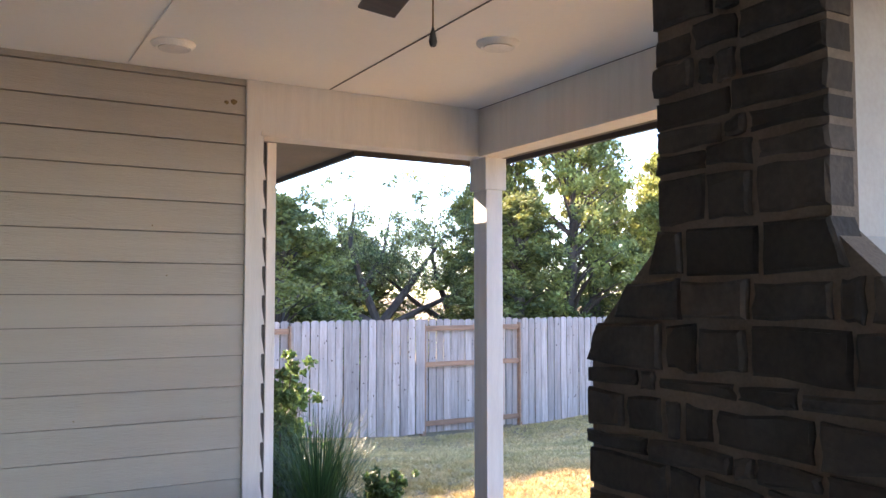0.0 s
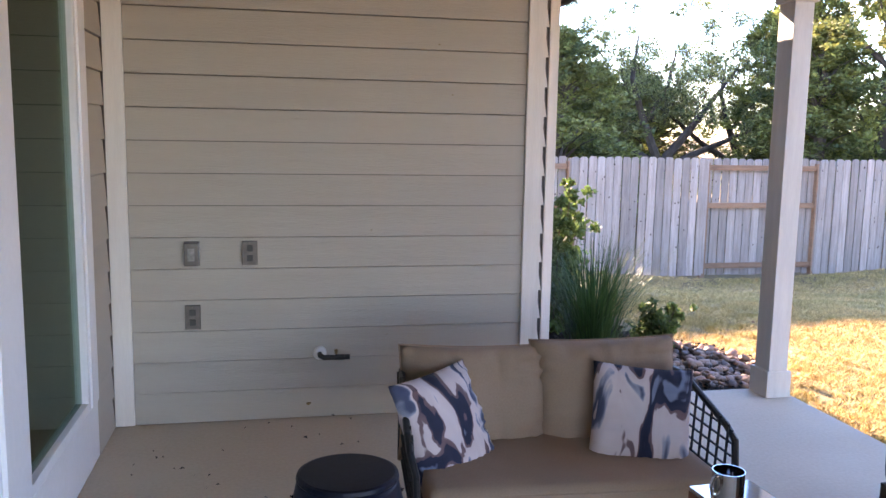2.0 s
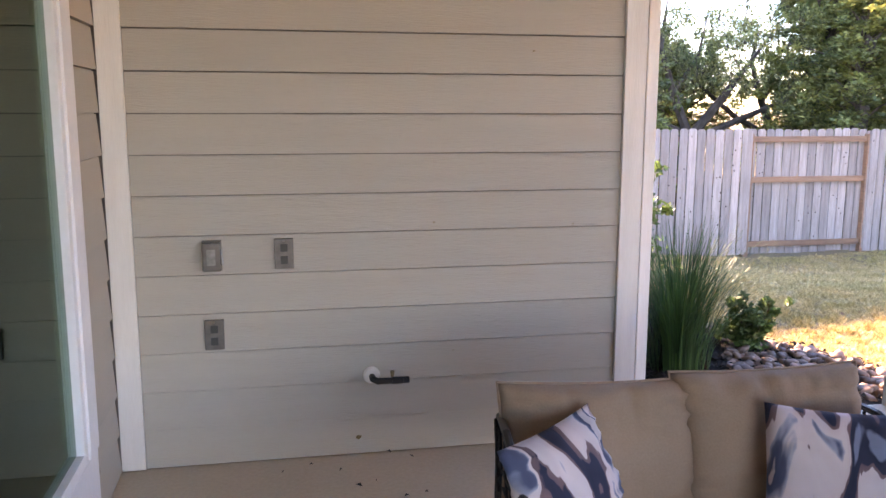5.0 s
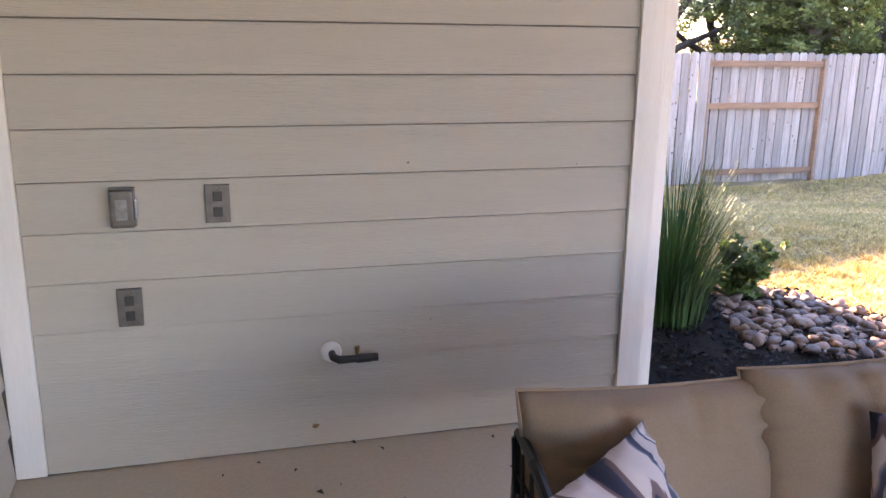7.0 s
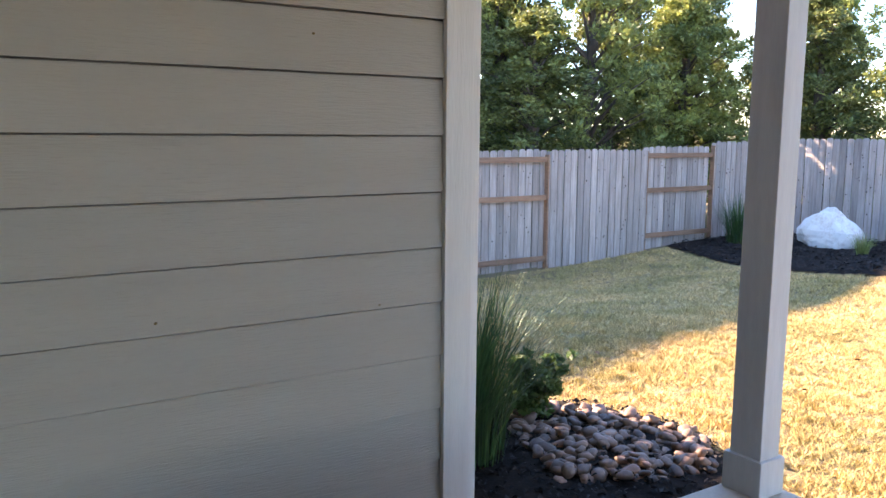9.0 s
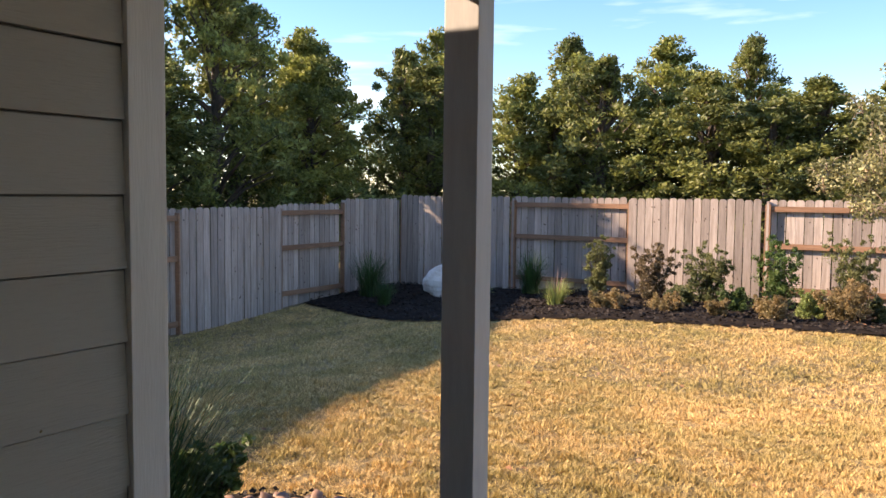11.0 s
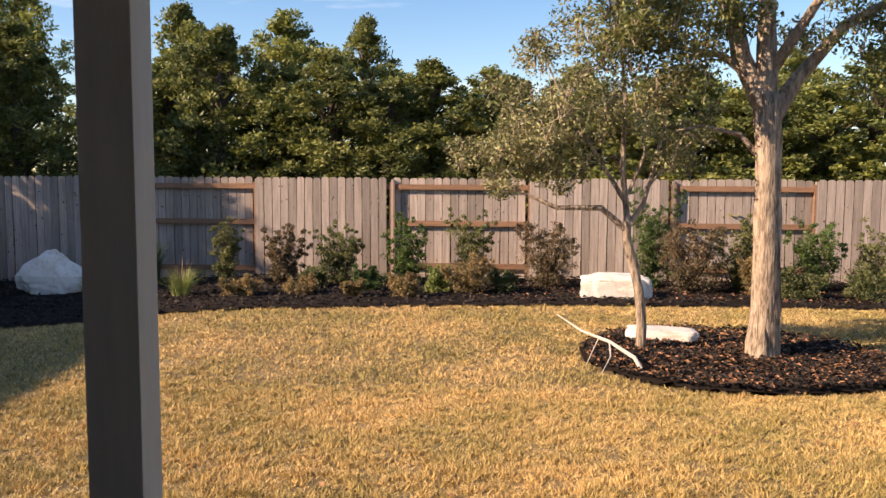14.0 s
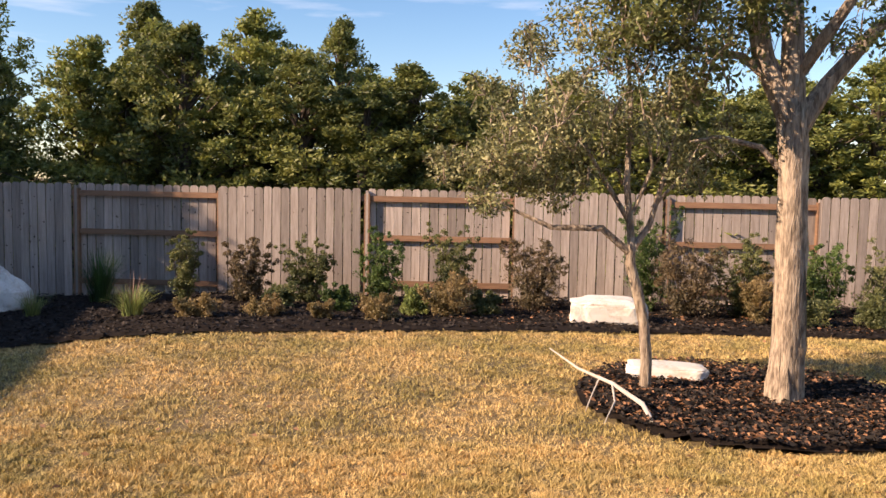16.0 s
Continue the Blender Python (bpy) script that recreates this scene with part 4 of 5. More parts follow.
# ---- stones ----
def rock_bm(sx, sy, sz, rough, seed, sub=3, square=0.75):
    bm = bmesh.new()
    bmesh.ops.create_icosphere(bm, subdivisions=sub, radius=1)
    for v in bm.verts:
        p = v.co.copy()
        q = Vector([math.copysign(abs(c) ** square, c) for c in p])
        d = 1 + rough * noise.noise(p * 1.3 + Vector((seed, 0, 0))) + rough * 0.4 * noise.noise(p * 4 + Vector((seed, 3, 0)))
        v.co = Vector((q.x * sx, q.y * sy, q.z * sz)) * d
    return bm


def boulder(x, y, sx, sy, sz, rz, seed, label, sink=0.3, top=None, square=0.75):
    bm = rock_bm(sx, sy, sz, 0.30 if square > 0.5 else 0.16, seed, 4, square)
    if top:
        for v in bm.verts:
            if v.co.z > 0:
                k = min(1, v.co.z / sz)
                v.co.x *= 1 - top * k
                v.co.y *= 1 - top * k
    ob = part("boulder", bm, M_LIMESTONE, None, label)
    ob.matrix_basis = pose(x, y, lawn_z(x, y) + sz * (1 - sink), 0, 0, rz)
    tagged(ob, category="boulder")


boulder(13.9, 12.35, 0.30, 0.55, 0.40, 0, 3, "pale pointed limestone boulder in the mulch bed", 0.15, 0.62)
boulder(13.25, 3.38, 0.30, 0.50, 0.19, -6, 11, "long white limestone block at the edge of the bed", 0.1, square=0.38)
boulder(9.75, 3.30, 0.22, 0.36, 0.07, -4, 19, "low flat white limestone slab in the tree ring", -0.4, square=0.42)


def cobbles():
    rnd = random.Random(8)
    b = base("river_rock_patch", 3.0, 6.8, lawn_z(3.0, 6.8), label="patch of rounded brown and buff river rocks in the mulch", category="rocks", kind="")
    meshes = []
    for k in range(8):
        bm = rock_bm(0.06, 0.042, 0.028, 0.35, k * 5 + 1, 2)
        me = bpy.data.meshes.new("river_rock")
        bm.to_mesh(me)
        bm.free()
        me.materials.append(M_RIVER)
        me.shade_smooth()
        meshes.append(me)
    poly = [(2.40, 6.38), (2.75, 6.20), (3.15, 6.12), (3.35, 6.5), (3.2, 7.0), (2.85, 7.30), (2.6, 7.0)]
    placed = []
    tries = 0
    while len(placed) < 290 and tries < 9000:
        tries += 1
        x, y = rnd.uniform(2.25, 3.6), rnd.uniform(6.1, 7.8)
        if not inside(x, y, poly):
            continue
        near = sum(1 for a, c in placed if (a - x) ** 2 + (c - y) ** 2 < 0.042 ** 2)
        if near > 2 or len(placed) > 285:
            continue
        placed.append((x, y))
        ob = new("river_rock", meshes[rnd.randrange(8)])
        ob.parent = b
        s = rnd.uniform(0.42, 0.85)
        ob.matrix_basis = pose(x - 3.0, y - 6.8, lawn_z(x, y) - lawn_z(3.0, 6.8) + 0.030 + 0.016 * near, rnd.uniform(-25, 25), rnd.uniform(-25, 25), rnd.uniform(0, 360)) @ Matrix.Scale(s, 4)


cobbles()


# ---- plants ----
def leaf_cloud(rnd, centres, radii, per, size, aspect=2.0, squash=0.8, droop=0.0):
    """Quads scattered in clumps. centres: n x 3; radii: n."""
    centres, radii = np.asarray(centres, float), np.asarray(radii, float)
    c = np.repeat(centres, per, 0)
    r = np.repeat(radii, per)[:, None]
    n = len(c)
    d = rnd.normal(size=(n, 3))
    d /= np.linalg.norm(d, axis=1)[:, None]
    d *= (rnd.random((n, 1)) ** 0.45) * r
    d[:, 2] *= squash
    p = c + d
    a = rnd.normal(size=(n, 3)) + d / r * 0.9
    a[:, 2] -= droop
    a /= np.linalg.norm(a, axis=1)[:, None]
    b = np.cross(a, rnd.normal(size=(n, 3)))
    b /= np.linalg.norm(b, axis=1)[:, None] + 1e-9
    s = size * rnd.uniform(0.6, 1.35, (n, 1))
    v = np.stack([p - a * s, p + b * s / aspect, p + a * s, p - b * s / aspect], 1)
    return v.reshape(-1, 3), n


def quads(name, v, n, mat, parent, label=""):
    me = bpy.data.meshes.new(name)
    me.from_pydata(v.tolist(), [], np.arange(n * 4).reshape(-1, 4).tolist())
    me.materials.append(mat)
    ob = new(name, me)
    ob.parent = parent
    return tagged(ob, label, kind="stuff")


def cedar(h, w, seed, mat, per=84, low=0.06):
    """A juniper: leaning trunk, up-swept limbs and ragged clumps of fine foliage."""
    rnd = np.random.default_rng(seed)
    t = base("cedar_tree", 0, 0, 0, label="tall ragged green juniper beyond the fence", category="tree", group="junipers beyond the fence")
    bm = bmesh.new()
    tube(bm, [(0, 0, -0.3), (0.05, 0.03, h * 0.3), (0.12, 0, h * 0.6), (0.1, 0.05, h * 0.93)], [0.16, 0.12, 0.08, 0.02], 8)
    C, R = [], []
    for k in range(270):
        u = low + (1 - low) * rnd.random() ** 0.85
        env = w * (0.35 + 0.75 * (1 - u)) * (1 - 0.75 * max(0, u - 0.8) / 0.2) * rnd.uniform(0.55, 1.15)
        a = rnd.uniform(0, 6.283)
        f = rnd.random() ** 0.5
        x, y, z = env * f * math.cos(a), env * f * math.sin(a), u * h
        C.append((x + 0.1, y, z + 0.25 * f))
        R.append(rnd.uniform(0.12, 0.33) * (1.1 - 0.45 * u) * (h / 6) ** 0.5)
        if k % 4 == 0:
            tube(bm, [(0.08, 0, max(0.2, z - 0.7 * f - 0.2)), (x * 0.5, y * 0.5, z - 0.25 * f), (x, y, z + 0.1)], [0.035, 0.02, 0.006], 5)
    part("trunk", bm, M_BARK2, t)
    v, n = leaf_cloud(rnd, C, R, per, 0.050, 2.4, 1.0, -0.9)
    quads("crown", v, n, mat, t)
    return t


PROTO = [cedar(6.0, 1.75, 1, M_CEDAR), cedar(5.0, 1.9, 2, M_CEDAR_D), cedar(6.6, 1.5, 3, M_CEDAR_D), cedar(5.4, 2.1, 4, M_CEDAR, per=80)]


def far_trees():
    rnd = random.Random(12)
    first = [True] * 4
    # x, y, height of the crown's top, variant
    spots = [(18.5, 15.6, 4.6, 2), (18.5, 13.2, 4.15, 3), (20.6, 12.6, 4.9, 0), (18.5, 11.0, 4.4, 1), (20.0, 10.2, 5.0, 0), (18.6, 8.8, 3.95, 1), (20.8, 7.6, 3.85, 3), (18.8, 6.5, 3.8, 2),
             (19.0, 4.9, 3.4, 1), (21.5, 5.4, 3.95, 0), (18.8, 3.1, 3.3, 3), (20.8, 2.0, 3.6, 0), (19.0, 1.0, 3.6, 3), (20.0, -0.8, 3.5, 1), (18.6, -2.4, 3.9, 0), (20.4, -4.0, 3.5, 2),
             (18.8, -5.8, 3.7, 3), (19.5, -8.2, 4.1, 1), (23.5, 9.0, 5.55, 2), (24.0, 3.0, 4.3, 1), (24.0, -2.5, 4.7, 3), (23.5, 14.0, 5.95, 2), (14.6, 18.6, 6.9, 2), (16.8, 18.6, 5.4, 0),
             (13.2, 18.0, 6.3, 3), (12.2, 19.0, 6.0, 2), (16.4, 18.0, 4.6, 3), (11.9, 19.6, 5.0, 0), (14.2, 22.4, 5.4, 1), (18.8, 20.0, 5.6, 1), (6.0, 19.8, 3.5, 3), (4.4, 19.0, 4.2, 1), (7.8, 24, 3.4, 1),
             (10.6, 25, 3.6, 0), (2.2, 18.2, 5.2, 0), (21.0, 17.0, 6.0, 0), (18.5, 9.9, 3.2, 3), (18.5, 7.4, 3.3, 1), (18.5, 5.6, 2.9, 1), (18.5, 3.9, 2.9, 0), (18.5, 2.0, 3.0, 3),
             (18.5, 0.2, 3.1, 1), (18.5, -1.4, 3.2, 0), (18.5, 12.2, 3.4, 1), (-9.0, 18.3, 4.5, 1), (18.5, 16.6, 5.0, 1), (5.6, 17.7, 3.5, 1), (-4.0, 17.6, 3.7, 2), (-6.2, 17.7, 3.5, 1),
             (11.3, 17.6, 3.9, 2), (8.4, 23.0, 2.9, 1), (10.4, 23.4, 3.0, 3), (7.0, 20.6, 2.4, 1), (9.6, 26.0, 3.6, 0), (7.2, 28.0, 3.6, 3)]
    base_h = (6.0, 5.0, 6.6, 5.4)
    for x, y, top, k in spots:
        g = -0.6
        s = (top - g) / (base_h[k] * 1.04)
        m = pose(x, y, g, 0, 0, rnd.uniform(0, 360))
        if first[k]:
            ob = PROTO[k]
            ob.matrix_basis = m
            first[k] = False
        else:
            ob = copy_thing(PROTO[k], m)
        ob.scale = (rnd.uniform(1.15, 1.4),) * 2 + (s,)


far_trees()


def broadleaf(name, x, y, z, skeleton_, leaf_mat, bark, clumps, per, size, label, seed, category="tree", aspect=2.2):
    """A tree from limbs (lists of points with radii) and leaf clumps (x, y, z, radius) about its base."""
    rnd = np.random.default_rng(seed)
    t = base(name, x, y, z, label=label, category=category)
    for k, (pts, rad) in enumerate(skeleton_):
        bm = tube(bmesh.new(), pts, rad, 14 if k == 0 else 7)
        if k == 0:
            bmesh.ops.subdivide_edges(bm, edges=bm.edges, cuts=2)
            for v in bm.verts:
                v.co += (Vector((v.co.x, v.co.y, 0)).normalized()) * 0.02 * rad[0] / 0.1 * noise.noise(Vector((v.co.x * 16, v.co.y * 16, v.co.z * 5)))
        part("trunk" if k == 0 else "limb", bm, bark, t, smooth=(k == 0))
    C = np.array([c[:3] for c in clumps])
    R = np.array([c[3] for c in clumps])
    v, n = leaf_cloud(rnd, C, R, per, size, aspect, 0.8, 0.2)
    quads("crown", v, n, leaf_mat, t)
    bm = bmesh.new()
    for c in clumps:
        p = Vector(c[:3])
        for _ in range(3):
            q = p + Vector(rnd.normal(size=3).tolist()) * c[3] * 0.6
            tube(bm, [p - Vector((0, 0, c[3] * 0.5)), (p + q) / 2 + Vector((0, 0, 0.03)), q], [0.008, 0.006, 0.002], 4, cap=False)
    part("twig", bm, bark, t, kind="stuff")
    return t


def ring_clumps(seed, n, centre, spread, r0, r1):
    rnd = np.random.default_rng(seed)
    out = []
    for _ in range(n):
        d = rnd.normal(size=3)
        d /= np.linalg.norm(d)
        f = rnd.random() ** 0.4
        out.append((centre[0] + d[0] * spread[0] * f, centre[1] + d[1] * spread[1] * f, centre[2] + d[2] * spread[2] * f, rnd.uniform(r0, r1)))
    return out


def oak_and_sapling():
    gx_, gy_ = 8.95, 2.50
    z = lawn_z(gx_, gy_) + 0.03
    sk = [([(0, 0, -0.2), (0, 0, 0.02), (0.0, -0.01, 0.5), (0.0, 0.0, 1.3), (0, 0.02, 1.9), (0, 0.06, 2.3)], [0.20, 0.155, 0.132, 0.122, 0.118, 0.115]),
          ([(0, 0.05, 2.15), (0.05, 0.28, 2.6), (0.1, 0.45, 3.4), (0.0, 0.6, 4.8)], [0.11, 0.09, 0.065, 0.03]),
          ([(0, 0.0, 2.1), (0.0, -0.22, 2.42), (0.05, -0.62, 2.85), (0.1, -1.5, 3.3)], [0.10, 0.07, 0.055, 0.02]),
          ([(0, 0.05, 2.2), (0.0, 0.08, 3.0), (-0.1, 0.0, 4.2)], [0.11, 0.08, 0.03]),
          ([(0, 0.1, 2.35), (0.05, 0.45, 2.62), (0.1, 0.9, 2.7), (0.15, 1.3, 2.95)], [0.05, 0.035, 0.02, 0.008]),
          ([(0.1, 0.05, 1.75), (0.1, 0.25, 1.95), (0.05, 0.6, 2.02), (0.0, 0.85, 1.98)], [0.035, 0.026, 0.018, 0.008]),
          ([(0.28, -0.10, -0.1), (0.27, -0.07, 1.5), (0.22, -0.04, 2.6), (0.3, 0.2, 4.0)], [0.085, 0.075, 0.065, 0.03]),
          ([(0, 0, 2.5), (-0.5, -0.3, 3.1), (-1.2, -0.5, 3.5)], [0.06, 0.035, 0.01])]
    sk = [([(a, c, d * 1.09 if d > 1.5 else d) for a, c, d in pts], rad) for pts, rad in sk]
    cl = ring_clumps(31, 110, (0, 0.2, 3.9), (1.6, 2.6, 1.0), 0.16, 0.32) + ring_clumps(34, 45, (-0.4, 1.1, 3.35), (0.9, 1.0, 0.6), 0.14, 0.26) + ring_clumps(35, 45, (-0.2, -1.5, 3.3), (0.9, 1.0, 0.7), 0.14, 0.28) + ring_clumps(32, 20, (0, 1.0, 3.0), (0.7, 0.8, 0.5), 0.16, 0.3) + ring_clumps(33, 24, (-0.1, -1.5, 2.8), (0.9, 0.8, 0.6), 0.16, 0.32)
    broadleaf("oak_tree", gx_, gy_, z, sk, M_OAKLEAF, M_BARK, cl, 170, 0.027, "mature live oak with pale furrowed bark in the mulch ring", 5)
    sx, sy = 9.15, 3.60
    z = lawn_z(sx, sy) + 0.03
    sk = [([(0, 0, -0.1), (0, 0, 0.25), (0, 0.03, 0.6), (0, 0.10, 0.9), (0, 0.17, 1.12), (0, 0.16, 1.35)], [0.055, 0.05, 0.047, 0.045, 0.045, 0.035]),
          ([(0, 0.16, 1.2), (-0.05, 0.42, 1.42), (-0.05, 0.85, 1.42), (0, 1.15, 1.55), (0.05, 1.5, 1.75)], [0.035, 0.03, 0.024, 0.016, 0.006]),
          ([(0, 0.15, 1.25), (0, 0.02, 1.45), (0, -0.10, 1.9), (0.05, -0.25, 2.6)], [0.032, 0.026, 0.02, 0.008]),
          ([(0, 0.16, 1.3), (0, 0.22, 1.8), (0.05, 0.2, 2.5), (0, 0.3, 3.3)], [0.034, 0.028, 0.02, 0.006]),
          ([(0, 0.2, 1.5), (0.1, 0.5, 2.0), (0.1, 0.8, 2.5), (0.1, 1.0, 2.9)], [0.024, 0.018, 0.012, 0.004]),
          ([(0, 0.16, 1.55), (0.05, 0.0, 1.95), (0.0, 0.2, 2.9)], [0.02, 0.015, 0.005]),
          ([(0, 0.0, 1.6), (0, -0.3, 1.95), (0, -0.6, 2.2)], [0.018, 0.012, 0.004])]
    cl = ring_clumps(41, 60, (0, 0.60, 2.55), (0.8, 1.05, 0.75), 0.13, 0.26) + ring_clumps(42, 40, (0, 1.15, 1.95), (0.6, 0.75, 0.45), 0.11, 0.22) + ring_clumps(43, 12, (0, -0.35, 2.1), (0.4, 0.35, 0.4), 0.1, 0.22)
    broadleaf("young_oak_tree", sx, sy, z, sk, M_SAPLEAF, M_BARK, cl, 210, 0.020, "slender young oak with a bent trunk and airy grey-green crown", 6)
    # fallen branch
    b = base("fallen_branch", 0, 0, 0, label="bleached forked dead branch propped on the mulch and lawn", category="branch")
    g = lambda x, y, h: (x, y, lawn_z(x, y) + h)
    part("stem", tube(bmesh.new(), [g(8.05, 3.74, 0.06), g(8.15, 3.80, 0.17), g(8.5, 3.98, 0.25), g(8.9, 4.2, 0.28), g(9.25, 4.42, 0.38)], [0.018, 0.019, 0.016, 0.012, 0.005], 8), M_DEADWOOD, b)
    part("fork", tube(bmesh.new(), [g(8.5, 3.98, 0.25), g(8.2, 4.0, 0.17), g(8.0, 4.1, 0.05)], [0.009, 0.007, 0.004], 6), M_DEADWOOD, b)
    part("fork", tube(bmesh.new(), [g(8.65, 4.06, 0.26), g(8.5, 4.14, 0.14), g(8.35, 4.2, 0.05)], [0.007, 0.005, 0.003], 6), M_DEADWOOD, b)


oak_and_sapling()


def live_oaks():
    for k, (x, y, s) in enumerate(((9.1, 20.5, 1.13), (5.6, 22.5, 1.25), (12.2, 22.0, 1.05))):
        q = lambda pts: [tuple(s * c for c in p) for p in pts]
        sk = [(q([(0, 0, -0.3), (0, 0, 0.6), (0.1, 0, 1.3)]), [0.22, 0.17, 0.15]),
              (q([(0.1, 0, 1.2), (0.7, 0, 1.9), (1.3, 0.1, 2.6), (1.8, 0, 3.3)]), [0.12, 0.10, 0.06, 0.02]),
              (q([(0.1, 0, 1.2), (-0.3, 0, 2.1), (-0.6, 0, 3.0), (-0.5, 0, 3.9)]), [0.12, 0.09, 0.06, 0.02]),
              (q([(0.1, 0, 1.2), (-0.9, 0, 1.7), (-1.7, 0, 2.3), (-2.3, 0, 2.7)]), [0.10, 0.07, 0.05, 0.015]),
              (q([(0.1, 0, 1.1), (1.0, 0, 1.5), (2.0, 0, 1.9), (2.7, 0, 2.6)]), [0.10, 0.08, 0.05, 0.015]),
              (q([(-0.3, 0, 2.1), (0.2, 0, 2.8), (0.4, 0, 3.8)]), [0.05, 0.04, 0.01])]
        cl = []
        rnd = np.random.default_rng(60 + k)
        for _ in range(150):
            a, f = rnd.uniform(0, math.pi * 2), rnd.random() ** 0.45
            el = rnd.uniform(-0.25, 1.25)
            cl.append((s * 2.9 * f * math.cos(a) * math.cos(el) + rnd.normal() * 0.1, s * 2.1 * f * math.sin(a), s * (2.4 + 2.1 * f * math.sin(el)), rnd.uniform(0.18, 0.40)))
        broadleaf("live_oak_tree", x, y, -0.6, sk, M_OAKLEAF, M_BARK2, cl, 130, 0.036, "spreading live oak with dark crooked limbs beyond the fence", 50 + k)


live_oaks()


def shade_house():
    """An unseen house shape added beyond the fence; its level ridge throws the long straight shade over the lawn."""
    h = base("neighbour_house", -1.0, 23.0, -0.6, 21, label="unseen two-storey block added beyond the fence to shade the lawn", category="house")
    part("wall", boxes((-9, 3.6, -2.6, 5, 0, 7.2)), M_SIDING, h)
    bm = bmesh.new()
    # roof overruns the walls to stretch the shadow edge
    prism_x(bm, [(-3.0, 7.21), (0.0, 9.0), (5.4, 7.21)], -9.3, 13.1)
    part("roof", bm, M_ROOF, h)


shade_house()


def shrub(x, y, w, h, mat, seed, label, n=26, per=70, size=0.022, stems=7, group="", z0=0.06, airy=0.5):
    rnd = np.random.default_rng(seed)
    s = base("shrub", x, y, lawn_z(x, y) + z0 - 0.01, label=label, category="shrub", group=group)
    bm = bmesh.new()
    C, R = [], []
    for k in range(stems):
        a = rnd.uniform(0, 6.28)
        r = rnd.uniform(0.15, 1) * w / 2
        top = Vector((r * math.cos(a), r * math.sin(a), h * rnd.uniform(0.6, 1.0)))
        mid = Vector((top.x * 0.6, top.y * 0.6, top.z * 0.5))
        tube(bm, [(top.x * 0.15, top.y * 0.15, 0), mid, top], [0.007, 0.005, 0.002], 5, cap=False)
        for q in (0.12, 0.3, 0.45, 0.6, 0.75, 0.88, 1.0):
            p = mid * (q / 0.5) if q < 0.5 else mid.lerp(top, (q - 0.5) / 0.5)
            for _ in range(2):
                j = rnd.normal(size=3) * w * 0.06
                C.append((p.x + j[0], p.y + j[1], max(0.02, p.z + j[2])))
                R.append((w * 0.5 + 0.15) * rnd.uniform(0.07, 0.17) * (1.15 - 0.6 * q * (0.4 + airy)))
    for _ in range(n):
        a, f = rnd.uniform(0, 6.28), rnd.random() ** 0.5
        u = rnd.uniform(0.05, 0.72)
        f *= 1.0 if u < 0.4 else 0.8
        C.append((f * w * 0.40 * math.cos(a), f * w * 0.40 * math.sin(a), h * u))
        R.append(w * rnd.uniform(0.08, 0.18))
    per = int(per * 0.62)
    part("stem", bm, M_BARK2, s)
    v, m = leaf_cloud(rnd, [tuple(c) for c in C], R, per, size, 2.0, 0.85)
    quads("foliage", v, m, mat, s)


def tuft(name, x, y, w, h, blades, mat, seed, label, width=0.004, spread=1.0, category="grass clump", spikes=0, z0=0.05, group=""):
    """Arching blades from one crown."""
    rnd = random.Random(seed)
    s = base(name, x, y, lawn_z(x, y) + z0 - 0.01, label=label, category=category, group=group)

    def make(count, hh, ww, mat_, nm, bend):
        v, f = [], []
        for _ in range(count):
            a = rnd.uniform(0, 6.28)
            r0 = rnd.uniform(0, 0.18) * w
            out = rnd.uniform(0.1, 1.0) * w / 2 * spread * bend
            H = hh * rnd.uniform(0.55, 1.0)
            ca, sa = math.cos(a), math.sin(a)
            k = len(v)
            for j in range(5):
                u = j / 4
                rr = r0 + out * u ** 1.8
                z = H * (u - 0.25 * bend * (out / (w / 2 + 1e-6)) * u ** 3)
                t = ww * (1 - 0.85 * u)
                v += [(ca * rr - sa * t, sa * rr + ca * t, z), (ca * rr + sa * t, sa * rr - ca * t, z)]
            for j in range(4):
                f.append((k + 2 * j, k + 2 * j + 1, k + 2 * j + 3, k + 2 * j + 2))
        raw(nm, v, f, mat_, s, kind="stuff")

    make(blades, h, width, mat, "blade", 1.0)
    if spikes:
        make(spikes, h * 1.35, width * 0.9, M_SPIKE, "flower_stalk", 0.6)


def far_y(px, x):
    return 4.9 + (14.55 - 0.00968 * px - 4.9) * (x - 1.13) / 14.4


for k, (px, x, w, h, mat, lab) in enumerate((
        (465, 14.4, 0.62, 1.05, M_SHRUB, "loose upright green shrub against the fence"), (575, 14.3, 0.80, 0.95, M_SHRUBR, "twiggy bronze-leaved shrub against the fence"),
        (680, 14.4, 0.78, 0.98, M_SHRUB, "leafy shrub with small green leaves against the fence"), (808, 14.2, 0.90, 1.2, M_BRIGHTG, "upright bright green shrub against the fence"),
        (925, 14.5, 0.90, 1.15, M_SHRUB, "airy green shrub against the fence"), (1060, 14.2, 1.1, 1.1, M_SHRUBR, "broad dark rusty shrub beside the white limestone block"),
        (1245, 14.4, 1.05, 1.55, M_BRIGHTG, "tall fresh green shrub against the fence"), (1310, 13.9, 1.3, 1.15, M_SHRUBR, "dense rusty-leaved shrub in the bed"), (1400, 14.0, 1.1, 1.1, M_SHRUB, "dense dark green shrub in the bed"),
        (1530, 14.3, 1.0, 1.1, M_BRIGHTG, "bright green shrub against the fence"), (1640, 14.2, 1.1, 1.0, M_SHRUB, "green shrub in the bed"), (1790, 14.2, 1.2, 1.0, M_BRIGHTG, "rounded green shrub in the bed"))):
    shrub(x, far_y(px, x), w, h, mat, 100 + k, lab, per=95, size=0.019, stems=12, group="fence-side shrubs")
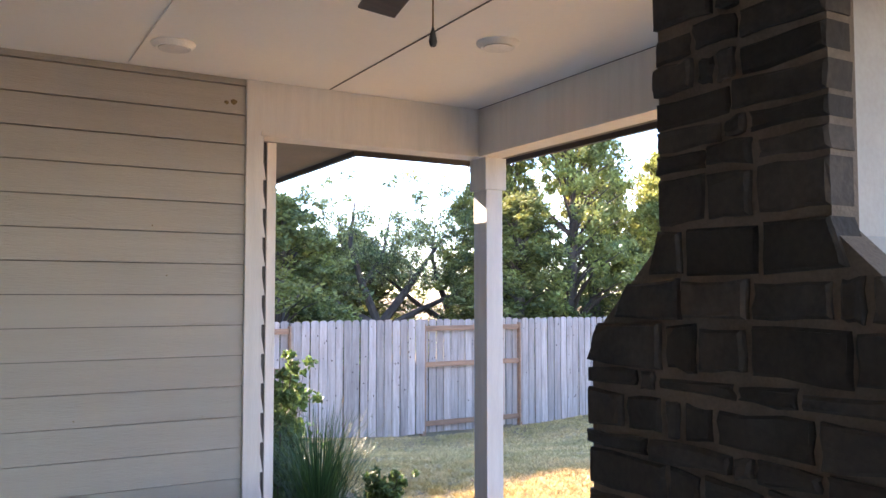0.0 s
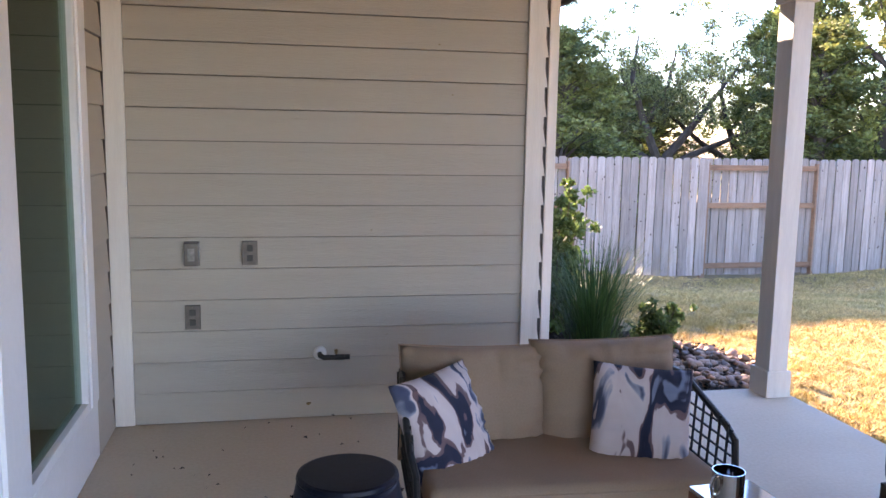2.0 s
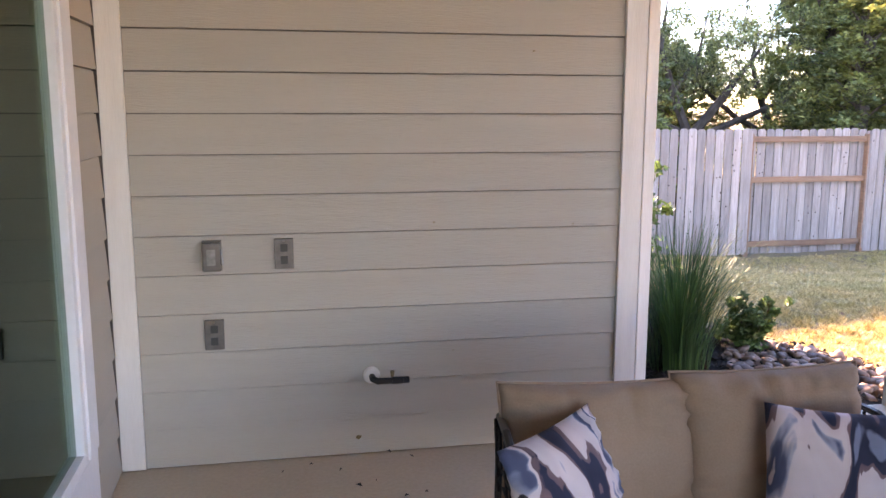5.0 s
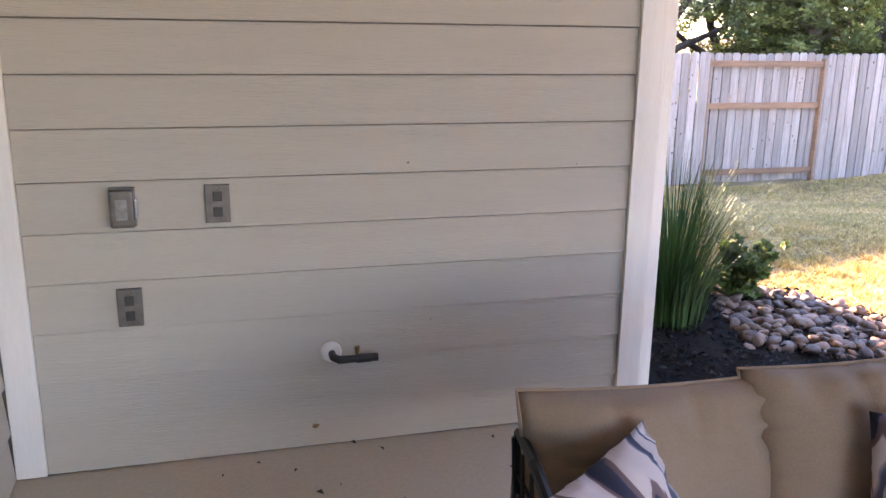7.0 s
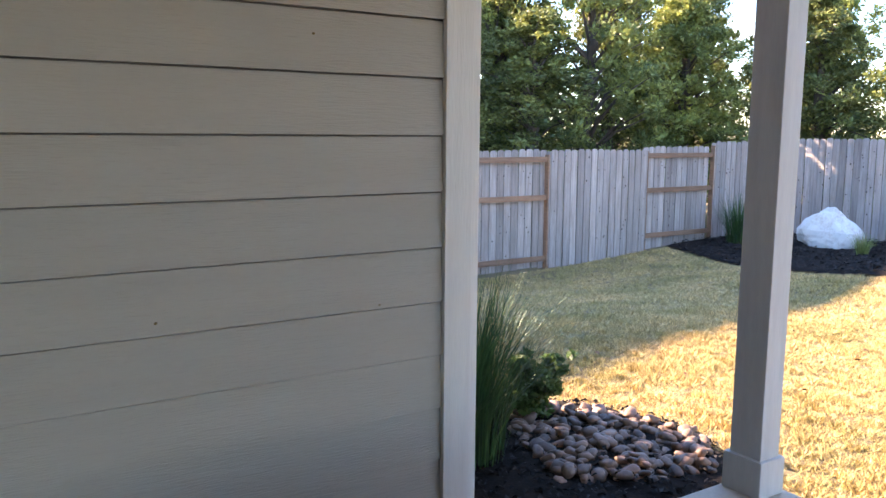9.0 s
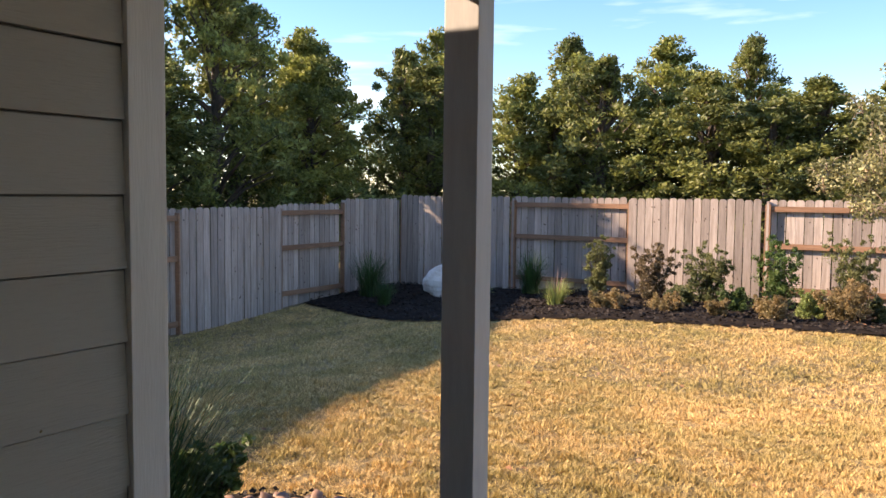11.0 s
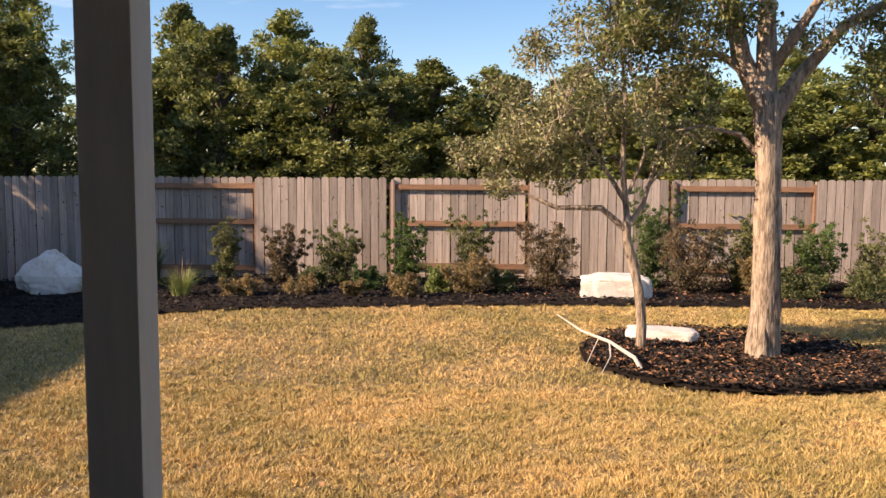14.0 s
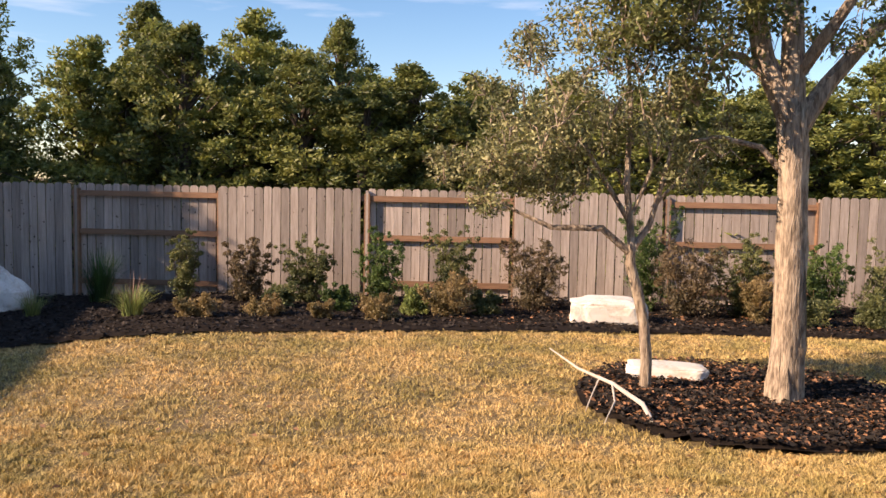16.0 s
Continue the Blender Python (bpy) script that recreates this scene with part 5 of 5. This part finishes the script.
for k, (px, x, w, h, mat, lab) in enumerate((
        (495, 12.7, 0.62, 0.26, M_TAN, "low mounded tan perennial in the mulch"), (605, 12.9, 0.58, 0.18, M_TAN, "low mounded tan perennial in the mulch"), (632, 13.7, 0.58, 0.34, M_SHRUB, "small rounded green shrub"),
        (708, 12.7, 0.36, 0.24, M_TAN, "small tan perennial tuft"), (735, 13.5, 0.50, 0.34, M_BRIGHTG, "small rounded green shrub"), (807, 12.8, 0.62, 0.32, M_TAN, "low mounded tan perennial in the mulch"),
        (865, 13.4, 0.5, 0.36, M_YUCCA, "low yellow-green shrub in the mulch bed"), (920, 13.3, 0.78, 0.62, M_TAN, "feathery grey-tan shrub in the mulch bed"), (985, 13.6, 0.5, 0.3, M_SHRUB, "small rounded green shrub"), (1430, 13.4, 0.6, 0.75, M_TAN, "feathery tan shrub in the mulch bed"),
        (1500, 13.2, 0.8, 0.45, M_SHRUB, "rounded grey-green shrub in the mulch bed"), (1620, 13.2, 0.8, 0.45, M_SHRUB, "rounded grey-green shrub in the mulch bed"))):
    shrub(x, far_y(px, x), w, h, mat, 140 + k, lab, n=30, per=110, size=0.017, stems=8, group="low bed plants", airy=0.2)
tuft("yucca", 12.9, far_y(380, 12.9), 0.75, 0.50, 260, M_YUCCA, 1, "yellow-green spiky clump with pinkish flower stalks", 0.007, spikes=26, category="yucca")
tuft("yucca", 13.2, 11.35, 0.6, 0.42, 160, M_YUCCA, 2, "small spiky green clump beside the boulder", 0.006, spikes=12, category="yucca")
tuft("grass_clump", 14.5, far_y(320, 14.5), 0.95, 0.95, 320, M_BLADE, 3, "dark green grass clump against the fence", 0.007)
tuft("grass_clump", 13.4, 13.9, 1.2, 1.0, 360, M_BLADE, 4, "dark green grass clump in the fence corner", 0.007)
tuft("grass_clump", 12.6, 13.0, 0.7, 0.55, 200, M_BLADE, 6, "dark green grass clump in the shaded bed", 0.006)
tuft("grass_clump", 2.24, 6.86, 1.0, 1.0, 560, M_BLADE, 5, "tall clump of arching green blades beside the patio wall", 0.0045, z0=0.03)
shrub(2.82, 7.15, 0.45, 0.38, M_BRIGHTG, 170, "small glossy green shrub at the river rocks", n=14, per=60, size=0.022, stems=7, z0=0.03)
shrub(2.25, 7.75, 0.9, 1.2, M_BRIGHTG, 171, "upright bright green shrub behind the grass clump", n=16, per=75, size=0.026, stems=12, z0=0.03)


def wall_marks():
    rnd = random.Random(2)
    for x, z, s in ((1.30, 2.50, 0.012), (1.335, 2.505, 0.016), (0.12, 2.25, 0.007), (1.02, 1.62, 0.004), (0.62, 0.95, 0.004), (0.95, 1.86, 0.004), (0.7, 0.42, 0.003), (0.31, 0.075, 0.012), (1.2, 0.93, 0.004)):
        bm = bmesh.new()
        bmesh.ops.create_icosphere(bm, subdivisions=1, radius=1)
        for v in bm.verts:
            v.co = Vector((v.co.x * s * rnd.uniform(0.8, 1.5), v.co.y * 0.003, v.co.z * s * rnd.uniform(0.6, 1.1)))
        ob = part("wall_mark", bm, M_BRASS, wall_n)
        ob.location = (x, WY - 0.011, z)


wall_marks()


def fence_knots():
    """Dark knots standing in the boards that face the garden."""
    rnd = random.Random(21)
    v, f = [], []

    def knot(c, a, b, along_x):
        k = len(v)
        for i in range(8):
            t = 2 * math.pi * i / 8
            u, w = math.cos(t) * a, math.sin(t) * b
            v.append((c[0] + u, c[1], c[2] + w) if along_x else (c[0], c[1] + u, c[2] + w))
        f.append(tuple(range(k, k + 8)) if not along_x else tuple(range(k + 7, k - 1, -1)))

    for _ in range(420):
        x = rnd.uniform(2.0, 15.4)
        near = any(lo < x < hi for lo, hi in ((4.9, 7.27), (9.44, 11.66), (13.64, 15.4)))
        knot((x, FY - (0.0635 if near else -0.0465), rnd.uniform(-0.7, 1.0)), rnd.uniform(0.007, 0.016), rnd.uniform(0.009, 0.022), True)
    for _ in range(420):
        y = rnd.uniform(-5, 14.4)
        near = any(lo < y < hi for lo, hi in ((11.94, 14.4), (7.04, 9.42), (2.17, 4.53), (-2.66, -0.29)))
        knot((FX - (0.0635 if near else -0.0465), y, rnd.uniform(-0.2, 1.2)), rnd.uniform(0.007, 0.016), rnd.uniform(0.009, 0.022), False)
    raw("fence_knots", v, f, M_BARK2, kind="stuff", label="dark knots in the fence boards")


fence_knots()

# ---- siding boards and chimney stones ----
def siding():
    meshes = {}
    rnd = random.Random(4)

    def lap(length, key):
        bm = bmesh.new()
        a = [bm.verts.new((x, y, z)) for x in (0, length) for y, z in ((-0.013, 0.0), (-0.0125, 0.003), (-0.001, PITCH - 0.005), (0.009, PITCH - 0.005), (0.009, 0.0))]
        for k in range(5):
            bm.faces.new((a[k], a[(k + 1) % 5], a[5 + (k + 1) % 5], a[5 + k]))
        bm.faces.new(a[:5][::-1])
        bm.faces.new(a[5:])
        bmesh.ops.recalc_face_normals(bm, faces=bm.faces)
        me = bpy.data.meshes.new("siding_board")
        bm.to_mesh(me)
        bm.free()
        me.materials.append(M_SIDING)
        return me

    n = int(CEIL / PITCH) + 1
    long_ = lap(RX - (WX + 0.102), 0)
    for k in range(n):
        if k * PITCH + 0.02 > CEIL - 0.005:
            break
        ob = new("siding_board", long_)
        ob.parent = wall_n
        ob.matrix_basis = pose(WX + 0.101, WY, k * PITCH + 0.006 if k else 0.006)
        if (k + 1) * PITCH + 0.02 > CEIL:
            ob.scale.z = (CEIL - 0.004 - k * PITCH) / PITCH
    short = lap(WY - 0.024 - (win_y1 + 0.171), 1)
    for k in range(n):
        if k * PITCH + 0.02 > CEIL - 0.005:
            break
        ob = new("siding_board", short)
        ob.parent = wall_w
        ob.matrix_basis = pose(WX, win_y1 + 0.171, k * PITCH + 0.006, 0, 0, 90)
        if (k + 1) * PITCH + 0.02 > CEIL:
            ob.scale.z = (CEIL - 0.004 - k * PITCH) / PITCH
    outer = lap(3.3, 2)
    for k in range(16):
        ob = new("siding_board", outer)
        ob.parent = wall_n
        ob.matrix_basis = pose(RX + 0.086, WY + 0.095, k * PITCH - 0.04, 0, 0, 90)


siding()
stones()
